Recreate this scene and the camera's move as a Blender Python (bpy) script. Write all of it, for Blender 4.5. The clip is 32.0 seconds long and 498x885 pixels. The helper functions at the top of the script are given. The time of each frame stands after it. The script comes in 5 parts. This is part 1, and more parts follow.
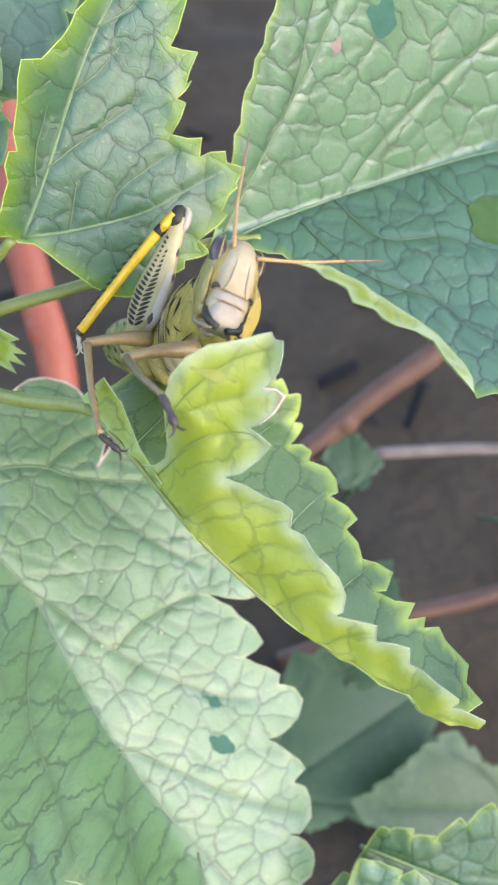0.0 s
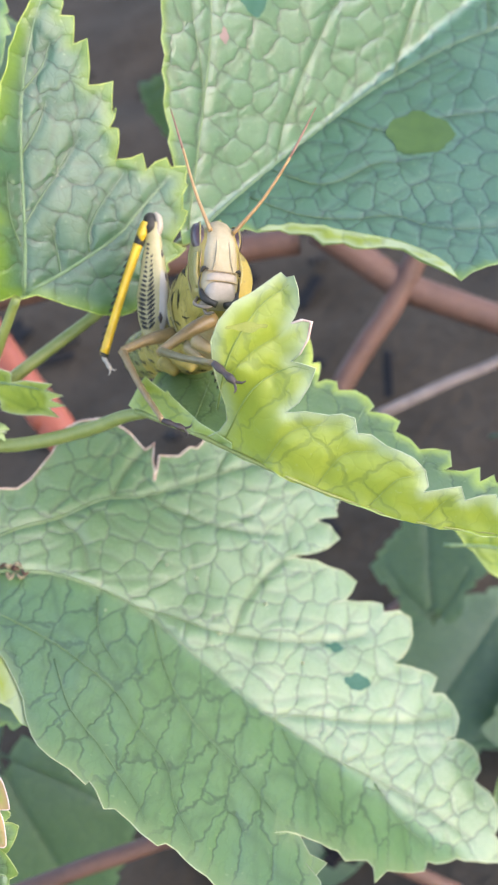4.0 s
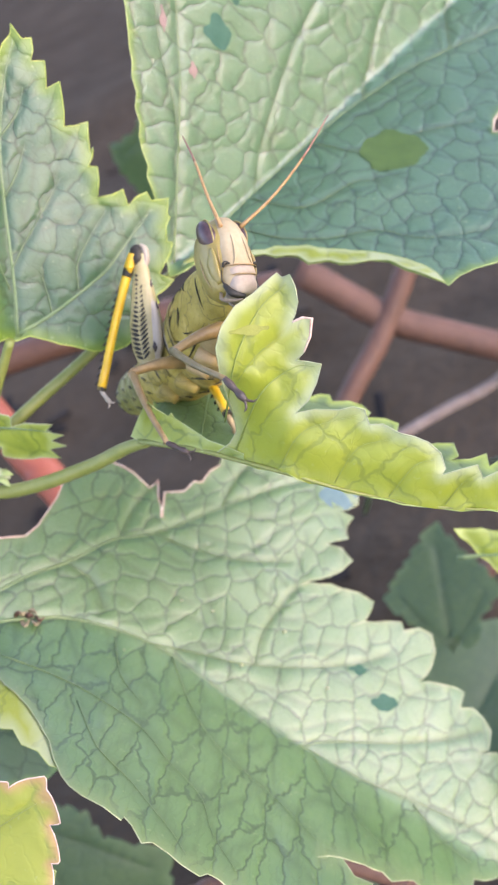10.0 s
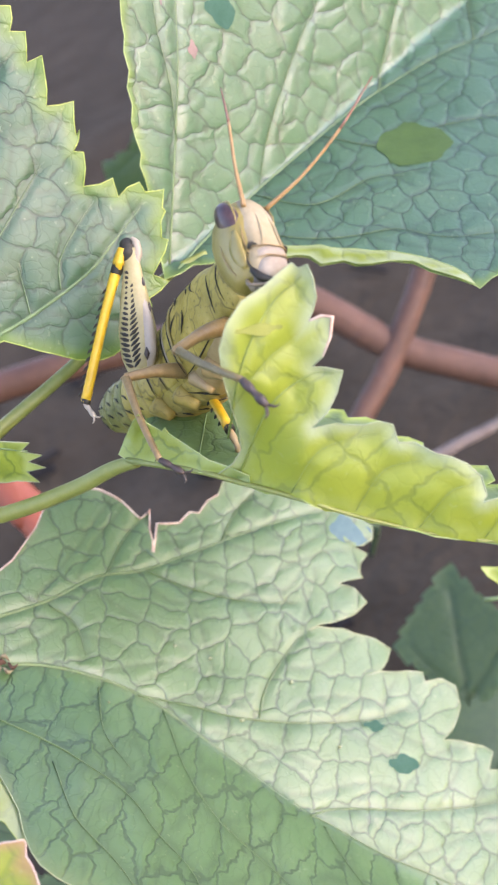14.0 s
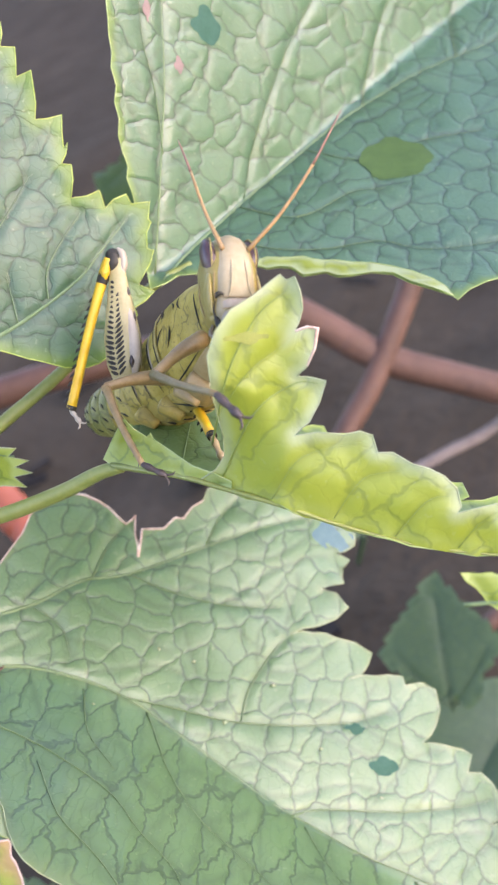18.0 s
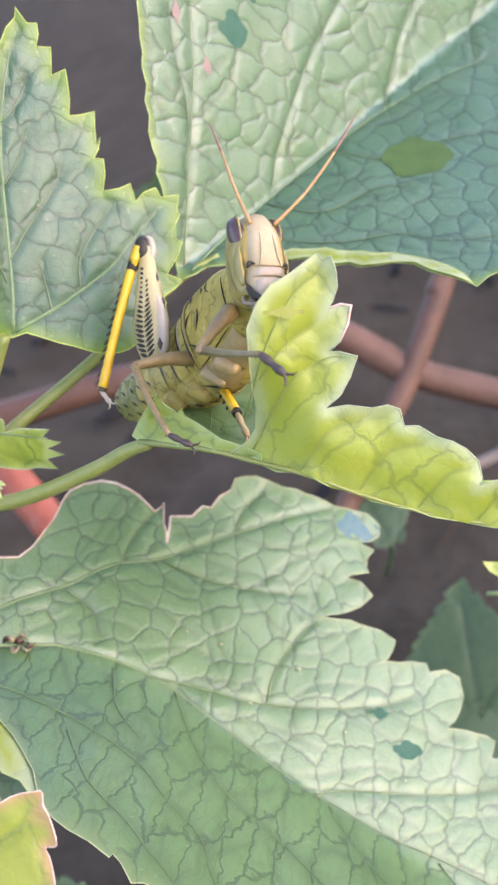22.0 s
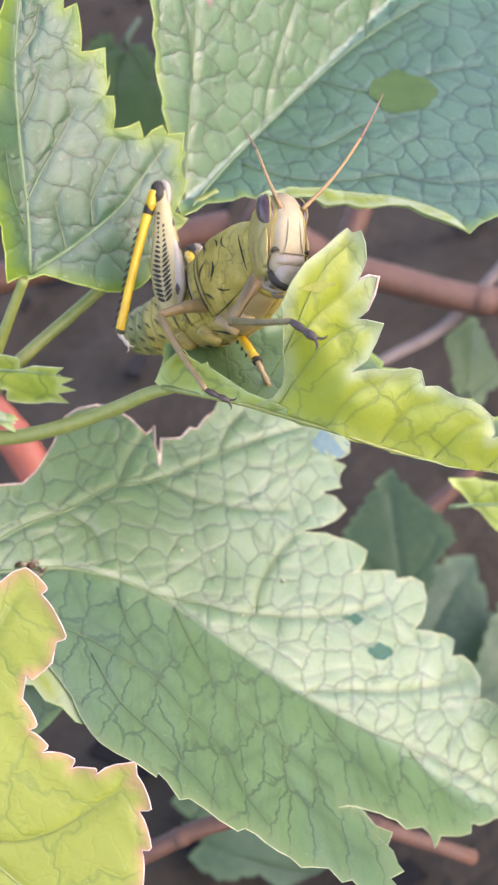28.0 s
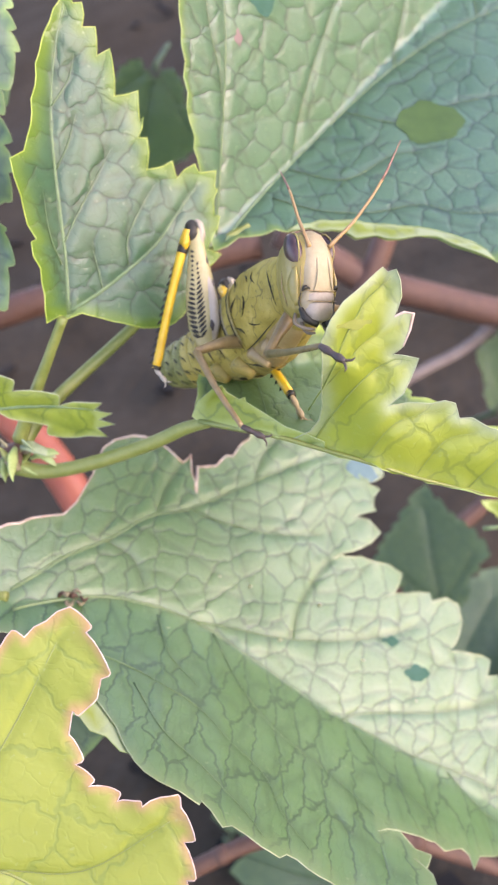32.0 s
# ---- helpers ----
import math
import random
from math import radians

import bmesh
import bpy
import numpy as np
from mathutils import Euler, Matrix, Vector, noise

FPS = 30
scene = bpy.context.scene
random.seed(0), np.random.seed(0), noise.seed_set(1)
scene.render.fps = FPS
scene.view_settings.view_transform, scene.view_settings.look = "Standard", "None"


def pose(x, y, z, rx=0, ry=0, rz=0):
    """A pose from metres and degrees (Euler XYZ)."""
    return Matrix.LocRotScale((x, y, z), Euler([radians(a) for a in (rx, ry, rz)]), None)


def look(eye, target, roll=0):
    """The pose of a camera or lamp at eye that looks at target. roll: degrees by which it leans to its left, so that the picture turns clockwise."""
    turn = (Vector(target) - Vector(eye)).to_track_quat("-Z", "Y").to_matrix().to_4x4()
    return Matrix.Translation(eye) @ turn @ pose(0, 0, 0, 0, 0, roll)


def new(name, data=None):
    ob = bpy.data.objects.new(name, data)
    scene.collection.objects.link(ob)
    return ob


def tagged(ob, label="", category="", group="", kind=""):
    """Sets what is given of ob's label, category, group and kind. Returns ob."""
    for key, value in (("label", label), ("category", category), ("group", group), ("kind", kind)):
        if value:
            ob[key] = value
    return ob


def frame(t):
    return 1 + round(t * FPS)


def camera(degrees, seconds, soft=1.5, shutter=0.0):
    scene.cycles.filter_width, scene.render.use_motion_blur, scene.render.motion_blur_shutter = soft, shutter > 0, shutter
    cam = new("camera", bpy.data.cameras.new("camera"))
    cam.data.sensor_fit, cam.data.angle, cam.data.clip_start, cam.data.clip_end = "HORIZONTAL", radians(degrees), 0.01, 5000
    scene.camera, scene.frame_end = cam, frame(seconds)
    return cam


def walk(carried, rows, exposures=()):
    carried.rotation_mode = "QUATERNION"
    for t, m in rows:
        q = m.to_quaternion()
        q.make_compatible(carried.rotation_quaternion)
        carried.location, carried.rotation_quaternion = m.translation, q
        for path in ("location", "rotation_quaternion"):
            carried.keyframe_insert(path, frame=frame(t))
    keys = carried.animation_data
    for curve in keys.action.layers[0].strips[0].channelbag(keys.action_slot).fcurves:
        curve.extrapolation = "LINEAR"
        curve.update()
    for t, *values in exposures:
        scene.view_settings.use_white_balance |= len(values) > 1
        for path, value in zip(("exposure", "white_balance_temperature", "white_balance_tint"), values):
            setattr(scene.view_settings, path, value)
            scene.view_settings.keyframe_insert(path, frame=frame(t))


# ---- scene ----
cam = camera(24.0, 32.0, 2.2)
PLANT = pose(0, 0, 0.1454, 54.194, 19.277, -19.073)  # the plant's own axes: x across, y along its shoot, z towards the viewer
PATH = [
    (0, 0.00423, -0.09617, 0.22819, 50.000, 0.000, 0.000),
    (0.5, 0.00228, -0.09574, 0.22907, 50.356, 0.288, -1.038),
    (1, 0.00229, -0.09602, 0.23033, 49.446, 1.341, -1.729),
    (1.5, -0.00104, -0.09865, 0.23069, 49.566, 3.543, -2.730),
    (2, -0.00320, -0.10078, 0.23035, 49.746, 6.152, -4.264),
    (2.5, -0.00337, -0.10155, 0.22960, 49.643, 9.091, -5.881),
    (3, -0.00387, -0.10318, 0.22793, 50.626, 11.669, -8.932),
    (3.5, -0.00424, -0.10685, 0.22735, 50.654, 14.077, -11.863),
    (4, -0.00556, -0.11089, 0.22762, 50.942, 15.899, -14.774),
    (4.5, -0.00569, -0.11203, 0.22820, 50.119, 17.662, -15.870),
    (6.5, -0.01582, -0.11706, 0.22857, 52.286, 18.556, -20.018),
    (7, -0.01928, -0.12017, 0.22699, 53.106, 18.756, -20.208),
    (7.5, -0.02167, -0.12306, 0.22770, 53.824, 19.010, -20.017),
    (8, -0.01843, -0.12462, 0.22618, 54.418, 19.099, -19.657),
    (8.5, -0.01407, -0.12457, 0.22693, 54.519, 19.212, -19.269),
    (9, -0.01221, -0.12278, 0.22713, 54.194, 19.277, -19.073),
    (9.5, -0.01229, -0.12143, 0.22774, 53.790, 19.454, -18.931),
    (10, -0.00886, -0.11314, 0.22364, 53.281, 19.831, -18.405),
    (10.5, -0.00559, -0.10352, 0.21898, 52.984, 20.201, -17.871),
    (11, -0.00757, -0.10042, 0.21517, 53.346, 20.329, -17.755),
    (11.5, -0.00823, -0.09915, 0.21391, 54.168, 20.043, -18.056),
    (12, -0.01047, -0.09883, 0.21404, 54.841, 19.636, -18.334),
    (12.5, -0.01077, -0.09781, 0.21660, 55.335, 19.311, -18.510),
    (13, -0.00929, -0.09856, 0.21468, 55.740, 19.279, -18.549),
    (13.5, -0.00982, -0.09909, 0.21425, 55.738, 19.345, -18.621),
    (14, -0.00999, -0.10052, 0.21273, 55.636, 19.399, -18.471),
    (14.5, -0.00982, -0.10182, 0.21246, 55.458, 19.326, -18.548),
    (16.5, -0.01249, -0.10480, 0.21235, 55.941, 18.656, -18.905),
    (17, -0.01168, -0.10656, 0.21143, 56.313, 18.755, -18.885),
    (17.5, -0.01164, -0.10514, 0.21221, 56.313, 18.876, -18.675),
    (18, -0.00945, -0.10327, 0.21328, 56.180, 19.022, -18.605),
    (18.5, -0.00818, -0.10382, 0.21213, 56.186, 19.164, -18.391),
    (19, -0.00919, -0.10449, 0.21225, 56.457, 19.353, -18.125),
    (19.5, -0.00848, -0.10635, 0.21117, 57.069, 19.642, -17.812),
    (20, -0.00974, -0.10771, 0.21057, 57.743, 19.849, -17.457),
    (20.5, -0.01065, -0.10975, 0.20841, 58.279, 19.953, -17.308),
    (21, -0.01185, -0.11001, 0.20820, 58.544, 19.961, -17.168),
    (21.5, -0.01132, -0.10917, 0.20958, 58.624, 19.973, -17.162),
    (22, -0.01154, -0.10941, 0.20990, 58.715, 19.904, -17.063),
    (22.5, -0.01135, -0.10898, 0.21021, 58.493, 19.886, -17.072),
    (23, -0.01088, -0.10769, 0.21135, 58.084, 19.956, -17.063),
    (23.5, -0.00971, -0.10629, 0.21283, 57.078, 19.823, -17.701),
    (24, -0.01077, -0.10412, 0.21503, 54.824, 19.141, -18.922),
    (24.5, -0.01349, -0.10017, 0.21889, 51.471, 17.585, -21.085),
    (25, -0.01511, -0.10011, 0.21922, 50.753, 16.042, -22.660),
    (25.5, -0.01831, -0.09850, 0.22338, 48.882, 14.591, -24.009),
    (27.5, -0.02366, -0.10639, 0.22634, 49.200, 15.135, -22.793),
    (28, -0.02264, -0.10463, 0.22706, 49.032, 15.375, -22.965),
    (28.5, -0.02150, -0.10313, 0.22809, 48.928, 15.495, -23.050),
    (29, -0.02127, -0.10427, 0.22699, 48.306, 15.645, -23.176),
    (29.5, -0.02338, -0.10554, 0.22696, 47.916, 16.049, -22.782),
    (30, -0.02246, -0.10602, 0.22662, 47.937, 16.221, -22.736),
    (30.5, -0.02165, -0.10634, 0.22657, 48.126, 16.479, -22.584),
    (31, -0.02178, -0.10688, 0.22668, 48.336, 16.560, -22.461),
    (31.5, -0.02150, -0.10634, 0.22998, 49.022, 16.950, -22.341),
    (32, -0.02185, -0.10496, 0.23108, 49.364, 17.107, -22.322),
]
EXPOSURES = [(0, 2.39, 6200, 18), (4, 2.42, 6300, 20), (7, 2.44, 6600, 29), (9, 2.44, 6600, 30), (14, 2.44, 6550, 29), (24, 2.44, 6550, 29), (28, 2.44, 6650, 31), (32, 2.44, 6700, 32)]
walk(cam, [(t, pose(x, y, z, rx, ry, rz)) for t, x, y, z, rx, ry, rz in PATH], EXPOSURES)
cam.data.dof.use_dof = True
cam.data.dof.focus_distance = 0.108
cam.data.dof.aperture_fstop = 76.0

# ---- light ----
SUN_WAY = (PLANT.to_3x3() @ Vector((0.62, 0.32, 0.72))).normalized()  # towards the sun
sun = new("sun", bpy.data.lights.new("sun", "SUN"))
sun.data.energy, sun.data.angle, sun.data.color = 0.3, radians(75.0), (0.95, 0.975, 1.0)
sun.matrix_basis = look(SUN_WAY * 3, (0, 0, 0))
world = bpy.data.worlds.new("sky")
scene.world = world
world.use_nodes = True
wn = world.node_tree.nodes
sky = wn.new("ShaderNodeTexSky")
sky.sky_type, sky.sun_disc = "NISHITA", False
sky.sun_elevation = math.asin(SUN_WAY.z)
sky.sun_rotation = math.atan2(SUN_WAY.x, SUN_WAY.y)
wn["Background"].inputs["Strength"].default_value = 0.155
world.node_tree.links.new(sky.outputs[0], wn["Background"].inputs["Color"])


# ---- materials ----
def material(name, rough=0.5, spec=0.5):
    m = bpy.data.materials.new(name)
    m.use_nodes = True
    b = m.node_tree.nodes["Principled BSDF"]
    b.inputs["Roughness"].default_value = rough
    b.inputs["Specular IOR Level"].default_value = spec
    return m, m.node_tree.nodes, m.node_tree.links, b


def ramp(nodes, links, source, stops, ease="LINEAR"):
    r = nodes.new("ShaderNodeValToRGB")
    r.color_ramp.interpolation = ease
    while len(r.color_ramp.elements) < len(stops):
        r.color_ramp.elements.new(0.5)
    for e, (p, c) in zip(r.color_ramp.elements, stops):
        e.position, e.color = p, (*c, 1) if len(c) == 3 else c
    links.new(source, r.inputs[0])
    return r.outputs[0]


def scaled(nodes, links, factor):
    """Object coordinates in millimetres times factor."""
    tc, mp = nodes.new("ShaderNodeTexCoord"), nodes.new("ShaderNodeMapping")
    mp.inputs["Scale"].default_value = (1000 * factor,) * 3
    links.new(tc.outputs["Object"], mp.inputs["Vector"])
    return mp.outputs[0]


def noise_at(nodes, links, factor, detail=4.0, rough=0.55):
    n = nodes.new("ShaderNodeTexNoise")
    n.inputs["Scale"].default_value, n.inputs["Detail"].default_value, n.inputs["Roughness"].default_value = 1.0, detail, rough
    links.new(scaled(nodes, links, factor), n.inputs["Vector"])
    return n.outputs[0]


def mixed(nodes, links, a, b, fac, kind="MIX"):
    x = nodes.new("ShaderNodeMix")
    x.data_type, x.blend_type = "RGBA", kind
    for socket, value in ((x.inputs[0], fac), (x.inputs[6], a), (x.inputs[7], b)):
        if isinstance(value, bpy.types.NodeSocket):
            links.new(value, socket)
        else:
            socket.default_value = value if isinstance(value, (int, float)) else (*value, 1)
    return x.outputs[2]


def maths(nodes, links, op, a, b=0.0):
    x = nodes.new("ShaderNodeMath")
    x.operation = op
    for socket, value in zip(x.inputs, (a, b)):
        if isinstance(value, bpy.types.NodeSocket):
            links.new(value, socket)
        else:
            socket.default_value = value
    return x.outputs[0]


def leaf_material(name, dark, light, glow, through_share, cell=0.31, rough=0.5, vein=(0.2, 0.3, 0.13), rim=(0.42, 0.52, 0.12), depth=0.06, gloss=0.9):
    """A netted leaf: small bulging cells between sunken veinlets; some light passes through."""
    m, n, l, b = material(name, rough, gloss)
    warp = n.new("ShaderNodeVectorMath")
    warp.operation = "ADD"
    nz = n.new("ShaderNodeTexNoise")
    nz.inputs["Scale"].default_value, nz.inputs["Detail"].default_value = 1.0, 2.0
    l.new(scaled(n, l, 0.5), nz.inputs["Vector"])
    shift = n.new("ShaderNodeVectorMath")
    shift.operation = "SCALE"
    shift.inputs[3].default_value = 0.5
    l.new(nz.outputs["Color"], shift.inputs[0])
    l.new(scaled(n, l, cell), warp.inputs[0])
    l.new(shift.outputs[0], warp.inputs[1])
    nets = []
    for size, rnd in ((1.0, 0.9), (2.6, 1.0)):
        v = n.new("ShaderNodeTexVoronoi")
        v.feature = "DISTANCE_TO_EDGE"
        v.voronoi_dimensions = "2D"
        v.inputs["Scale"].default_value, v.inputs["Randomness"].default_value = size, rnd
        l.new(warp.outputs[0], v.inputs["Vector"])
        nets.append(v.outputs["Distance"])
    bulge = ramp(n, l, nets[0], [(0.0, (0, 0, 0)), (0.06, (0.4, 0.4, 0.4)), (0.16, (0.8, 0.8, 0.8)), (0.45, (1, 1, 1))], "EASE")
    fine = ramp(n, l, nets[1], [(0.0, (0, 0, 0)), (0.12, (1, 1, 1))], "EASE")
    tone = noise_at(n, l, 0.09, 5.0)
    colour = ramp(n, l, tone, [(0.3, dark), (0.7, light)])
    line = ramp(n, l, nets[0], [(0.0, (1, 1, 1)), (0.02, (0.95, 0.95, 0.95)), (0.055, (0, 0, 0))], "EASE")
    thin = ramp(n, l, nets[1], [(0.0, (1, 1, 1)), (0.09, (0, 0, 0))], "EASE")
    colour = mixed(n, l, colour, vein, maths(n, l, "MULTIPLY", thin, 0.2))
    colour = mixed(n, l, colour, vein, maths(n, l, "MULTIPLY", line, maths(n, l, "ADD", 0.58, maths(n, l, "MULTIPLY", tone, 0.5))))
    at = n.new("ShaderNodeAttribute")
    at.attribute_name = "rim"
    ribs = n.new("ShaderNodeAttribute")
    ribs.attribute_name = "rib"
    colour = mixed(n, l, colour, vein, maths(n, l, "MULTIPLY", ribs.outputs["Fac"], 0.6))
    colour = mixed(n, l, colour, rim, at.outputs["Fac"])
    speck = ramp(n, l, noise_at(n, l, 1.4, 2.0), [(0.66, (0, 0, 0)), (0.74, (1, 1, 1))])
    colour = mixed(n, l, colour, (0.28, 0.33, 0.17), maths(n, l, "MULTIPLY", speck, 0.25))
    l.new(colour, b.inputs["Base Color"])
    rr = ramp(n, l, noise_at(n, l, 0.25, 3.0), [(0.3, (rough - 0.06,) * 3), (0.75, (rough + 0.14,) * 3)])
    l.new(rr, b.inputs["Roughness"])
    h = maths(n, l, "ADD", bulge, maths(n, l, "MULTIPLY", fine, 0.16))
    h = maths(n, l, "ADD", h, maths(n, l, "MULTIPLY", noise_at(n, l, 3.0, 3.0), 0.10))
    bump = n.new("ShaderNodeBump")
    bump.inputs["Strength"].default_value, bump.inputs["Distance"].default_value = 1.0, 0.001 * depth
    l.new(h, bump.inputs["Height"])
    l.new(bump.outputs[0], b.inputs["Normal"])
    tr, mx = n.new("ShaderNodeBsdfTranslucent"), n.new("ShaderNodeMixShader")
    tc = mixed(n, l, glow, (glow[0] * 0.55, glow[1] * 0.62, glow[2]), line)
    l.new(mixed(n, l, tc, (min(1, glow[0] * 1.3), min(1, glow[1] * 1.1), glow[2] * 1.5), tone), tr.inputs["Color"])
    l.new(bump.outputs[0], tr.inputs["Normal"])
    mx.inputs[0].default_value = through_share
    l.new(b.outputs[0], mx.inputs[1])
    l.new(tr.outputs[0], mx.inputs[2])
    l.new(mx.outputs[0], n["Material Output"].inputs["Surface"])
    return m


def plain(name, a, b, factor=0.4, rough=0.5, relief=0.05, spec=0.5, fine=3.0):
    """Two mottled tones with a fine relief."""
    m, n, l, p = material(name, rough, spec)
    t = maths(n, l, "ADD", maths(n, l, "MULTIPLY", noise_at(n, l, factor, 4.0), 0.7), maths(n, l, "MULTIPLY", noise_at(n, l, factor * fine * 2, 3.0), 0.3))
    l.new(ramp(n, l, t, [(0.35, a), (0.65, b)]), p.inputs["Base Color"])
    bump = n.new("ShaderNodeBump")
    bump.inputs["Strength"].default_value, bump.inputs["Distance"].default_value = 1.0, 0.001 * relief
    l.new(noise_at(n, l, factor * fine, 4.0), bump.inputs["Height"])
    l.new(bump.outputs[0], p.inputs["Normal"])
    return m


M_LEAF = leaf_material("leaf_green", (0.021, 0.064, 0.028), (0.036, 0.088, 0.042), (0.22, 0.38, 0.05), 0.12, rough=0.42, vein=(0.012, 0.03, 0.011), rim=(0.085, 0.145, 0.006), gloss=0.55, depth=0.08)
M_LEAF_PALE = leaf_material("leaf_pale_green", (0.056, 0.12, 0.036), (0.086, 0.158, 0.058), (0.18, 0.38, 0.02), 0.18, rough=0.45, vein=(0.014, 0.036, 0.01), rim=(0.11, 0.16, 0.06), gloss=1.0, depth=0.08)
M_LEAF_DEEP = leaf_material("leaf_deep_green", (0.033, 0.088, 0.036), (0.055, 0.118, 0.054), (0.15, 0.34, 0.03), 0.12, rough=0.44, vein=(0.012, 0.03, 0.012), rim=(0.11, 0.17, 0.012), gloss=1.0, depth=0.08)
# yellow base holds the look of sun shining through; pale rim holds tooth sheen
M_UNDER_GLOW = leaf_material("leaf_underside_glow", (0.19, 0.235, 0.014), (0.24, 0.285, 0.026), (0.34, 0.42, 0.03), 0.27, 0.20, 0.5, (0.15, 0.19, 0.02), (0.30, 0.35, 0.19), 0.06, 0.6)
M_BASAL = leaf_material("leaf_bright_green", (0.15, 0.205, 0.02), (0.195, 0.25, 0.032), (0.34, 0.44, 0.03), 0.25, 0.25, 0.5, (0.08, 0.13, 0.02), (0.30, 0.36, 0.12), 0.05, 0.5)
M_BACK = leaf_material("leaf_thin_green", (0.055, 0.105, 0.032), (0.085, 0.14, 0.05), (0.26, 0.38, 0.05), 0.16, 0.30, 0.5, (0.03, 0.06, 0.015), (0.28, 0.36, 0.05), 0.09, 0.6)
M_LEAF_YELLOW = leaf_material("leaf_yellow_green", (0.18, 0.215, 0.02), (0.23, 0.258, 0.032), (0.36, 0.40, 0.02), 0.24, 0.16, 0.5, (0.165, 0.205, 0.028), (0.36, 0.2, 0.09), 0.08, 0.5)
M_LEAF_DARK = leaf_material("leaf_dark_green", (0.042, 0.09, 0.04), (0.065, 0.125, 0.055), (0.14, 0.28, 0.04), 0.15, vein=(0.025, 0.055, 0.025), rim=(0.16, 0.26, 0.05))
# dull dark green puts the far leaves' shade into their colour
M_LEAF_SHADE = leaf_material("leaf_far_shaded", (0.03, 0.058, 0.024), (0.048, 0.08, 0.036), (0.10, 0.2, 0.04), 0.2, rim=(0.06, 0.1, 0.045), vein=(0.03, 0.06, 0.03), gloss=0.4)
M_RIM = plain("leaf_margin", (0.2, 0.27, 0.06), (0.32, 0.37, 0.14), 0.8, 0.5)
M_RIM_YELLOW = plain("leaf_margin_yellow", (0.26, 0.33, 0.03), (0.36, 0.42, 0.08), 0.8, 0.5)
M_RIM_PALE = plain("leaf_margin_pale", (0.22, 0.26, 0.11), (0.34, 0.37, 0.2), 0.8, 0.5)
M_RIM_DRY = plain("leaf_margin_dry", (0.42, 0.25, 0.17), (0.60, 0.50, 0.38), 0.8, 0.6)
M_VEIN = plain("leaf_vein", (0.085, 0.14, 0.045), (0.13, 0.19, 0.075), 0.6, 0.5)
M_STALK = plain("leaf_stalk", (0.14, 0.165, 0.028), (0.195, 0.21, 0.048), 0.5, 0.5)
M_VEIN_YELLOW = plain("leaf_vein_yellow", (0.15, 0.20, 0.03), (0.2, 0.25, 0.05), 0.6, 0.5)
M_CANE = plain("red_cane", (0.255, 0.0578, 0.0289), (0.332, 0.0892, 0.0467), 0.12, 0.55, 0.2)
M_CANE_OLD = plain("brown_cane", (0.0663, 0.0312, 0.0172), (0.105, 0.0499, 0.0296), 0.12, 0.7, 0.3)
M_STRAW = plain("dry_straw", (0.13, 0.10, 0.085), (0.2, 0.165, 0.14), 0.2, 0.8, 0.2)
M_SOIL = plain("soil", (0.036, 0.028, 0.0185), (0.06, 0.047, 0.032), 0.03, 0.95, 2.0, 0.04, 6.0)
M_CHIP = plain("bark_chip", (0.006, 0.005, 0.004), (0.013, 0.011, 0.0095), 0.12, 0.9, 0.6, 0.2)
M_BUD = plain("bud_brown", (0.16, 0.12, 0.07), (0.32, 0.28, 0.15), 0.9, 0.7, 0.2)


# ---- building helpers ----
def finish(bm, smooth=True):
    for f in bm.faces:
        f.smooth = smooth
    return bm


def part(name, bm, mat, parent, label="", at=None):
    """Links a bmesh, in millimetres, as one mesh object under parent (or as a thing of its own)."""
    me = bpy.data.meshes.new(name)
    bm.transform(Matrix.Scale(0.001, 4))
    bm.to_mesh(me)
    bm.free()
    me.materials.append(mat)
    ob = new(name, me)
    ob.parent = parent
    if at is not None:
        ob.matrix_basis = at
    return tagged(ob, label)


def mm(x, y, z, rx=0, ry=0, rz=0):
    return pose(x * 0.001, y * 0.001, z * 0.001, rx, ry, rz)


def thing(name, label, category, origin=(0, 0, 0), group=""):
    """An Empty at origin, in millimetres of the plant's axes."""
    ob = new(name)
    ob.empty_display_size = 0.005
    ob.matrix_basis = PLANT @ mm(*origin)
    return tagged(ob, label, category, group)


def smooth_line(points, n):
    """A Catmull-Rom line through the points, n steps a span."""
    p = [Vector(q) for q in points]
    p = [2 * p[0] - p[1]] + p + [2 * p[-1] - p[-2]]
    out = []
    for i in range(1, len(p) - 2):
        a, b, c, d = p[i - 1:i + 3]
        for k in range(n):
            t = k / n
            out.append(0.5 * (2 * b + (c - a) * t + (2 * a - 5 * b + 4 * c - d) * t * t + (3 * b - a - 3 * c + d) * t ** 3))
    return out + [p[-2]]


def tube(bm, line, radii, sides=8, flat=1.0, side=None, caps=True):
    """A tapered tube along a line; radii at even steps; flat squeezes it across side."""
    rings, last = [], None
    for i, p in enumerate(line):
        way = (line[min(i + 1, len(line) - 1)] - line[max(i - 1, 0)]).normalized()
        u = Vector(side) if side is not None else (last if last is not None else way.orthogonal())
        u = (u - way * u.dot(way)).normalized()
        last, v = u, way.cross(u)
        f = i / max(1, len(line) - 1) * (len(radii) - 1)
        k = min(int(f), len(radii) - 2)
        r = radii[k] + (radii[k + 1] - radii[k]) * (f - k)
        rings.append([bm.verts.new(p + r * (flat * math.cos(a) * u + math.sin(a) * v)) for a in (math.tau * s / sides for s in range(sides))])
    for a, b in zip(rings, rings[1:]):
        for s in range(sides):
            bm.faces.new((a[s], a[(s + 1) % sides], b[(s + 1) % sides], b[s]))
    if caps:
        bm.faces.new(rings[0][::-1])
        bm.faces.new(rings[-1])
    return finish(bm)


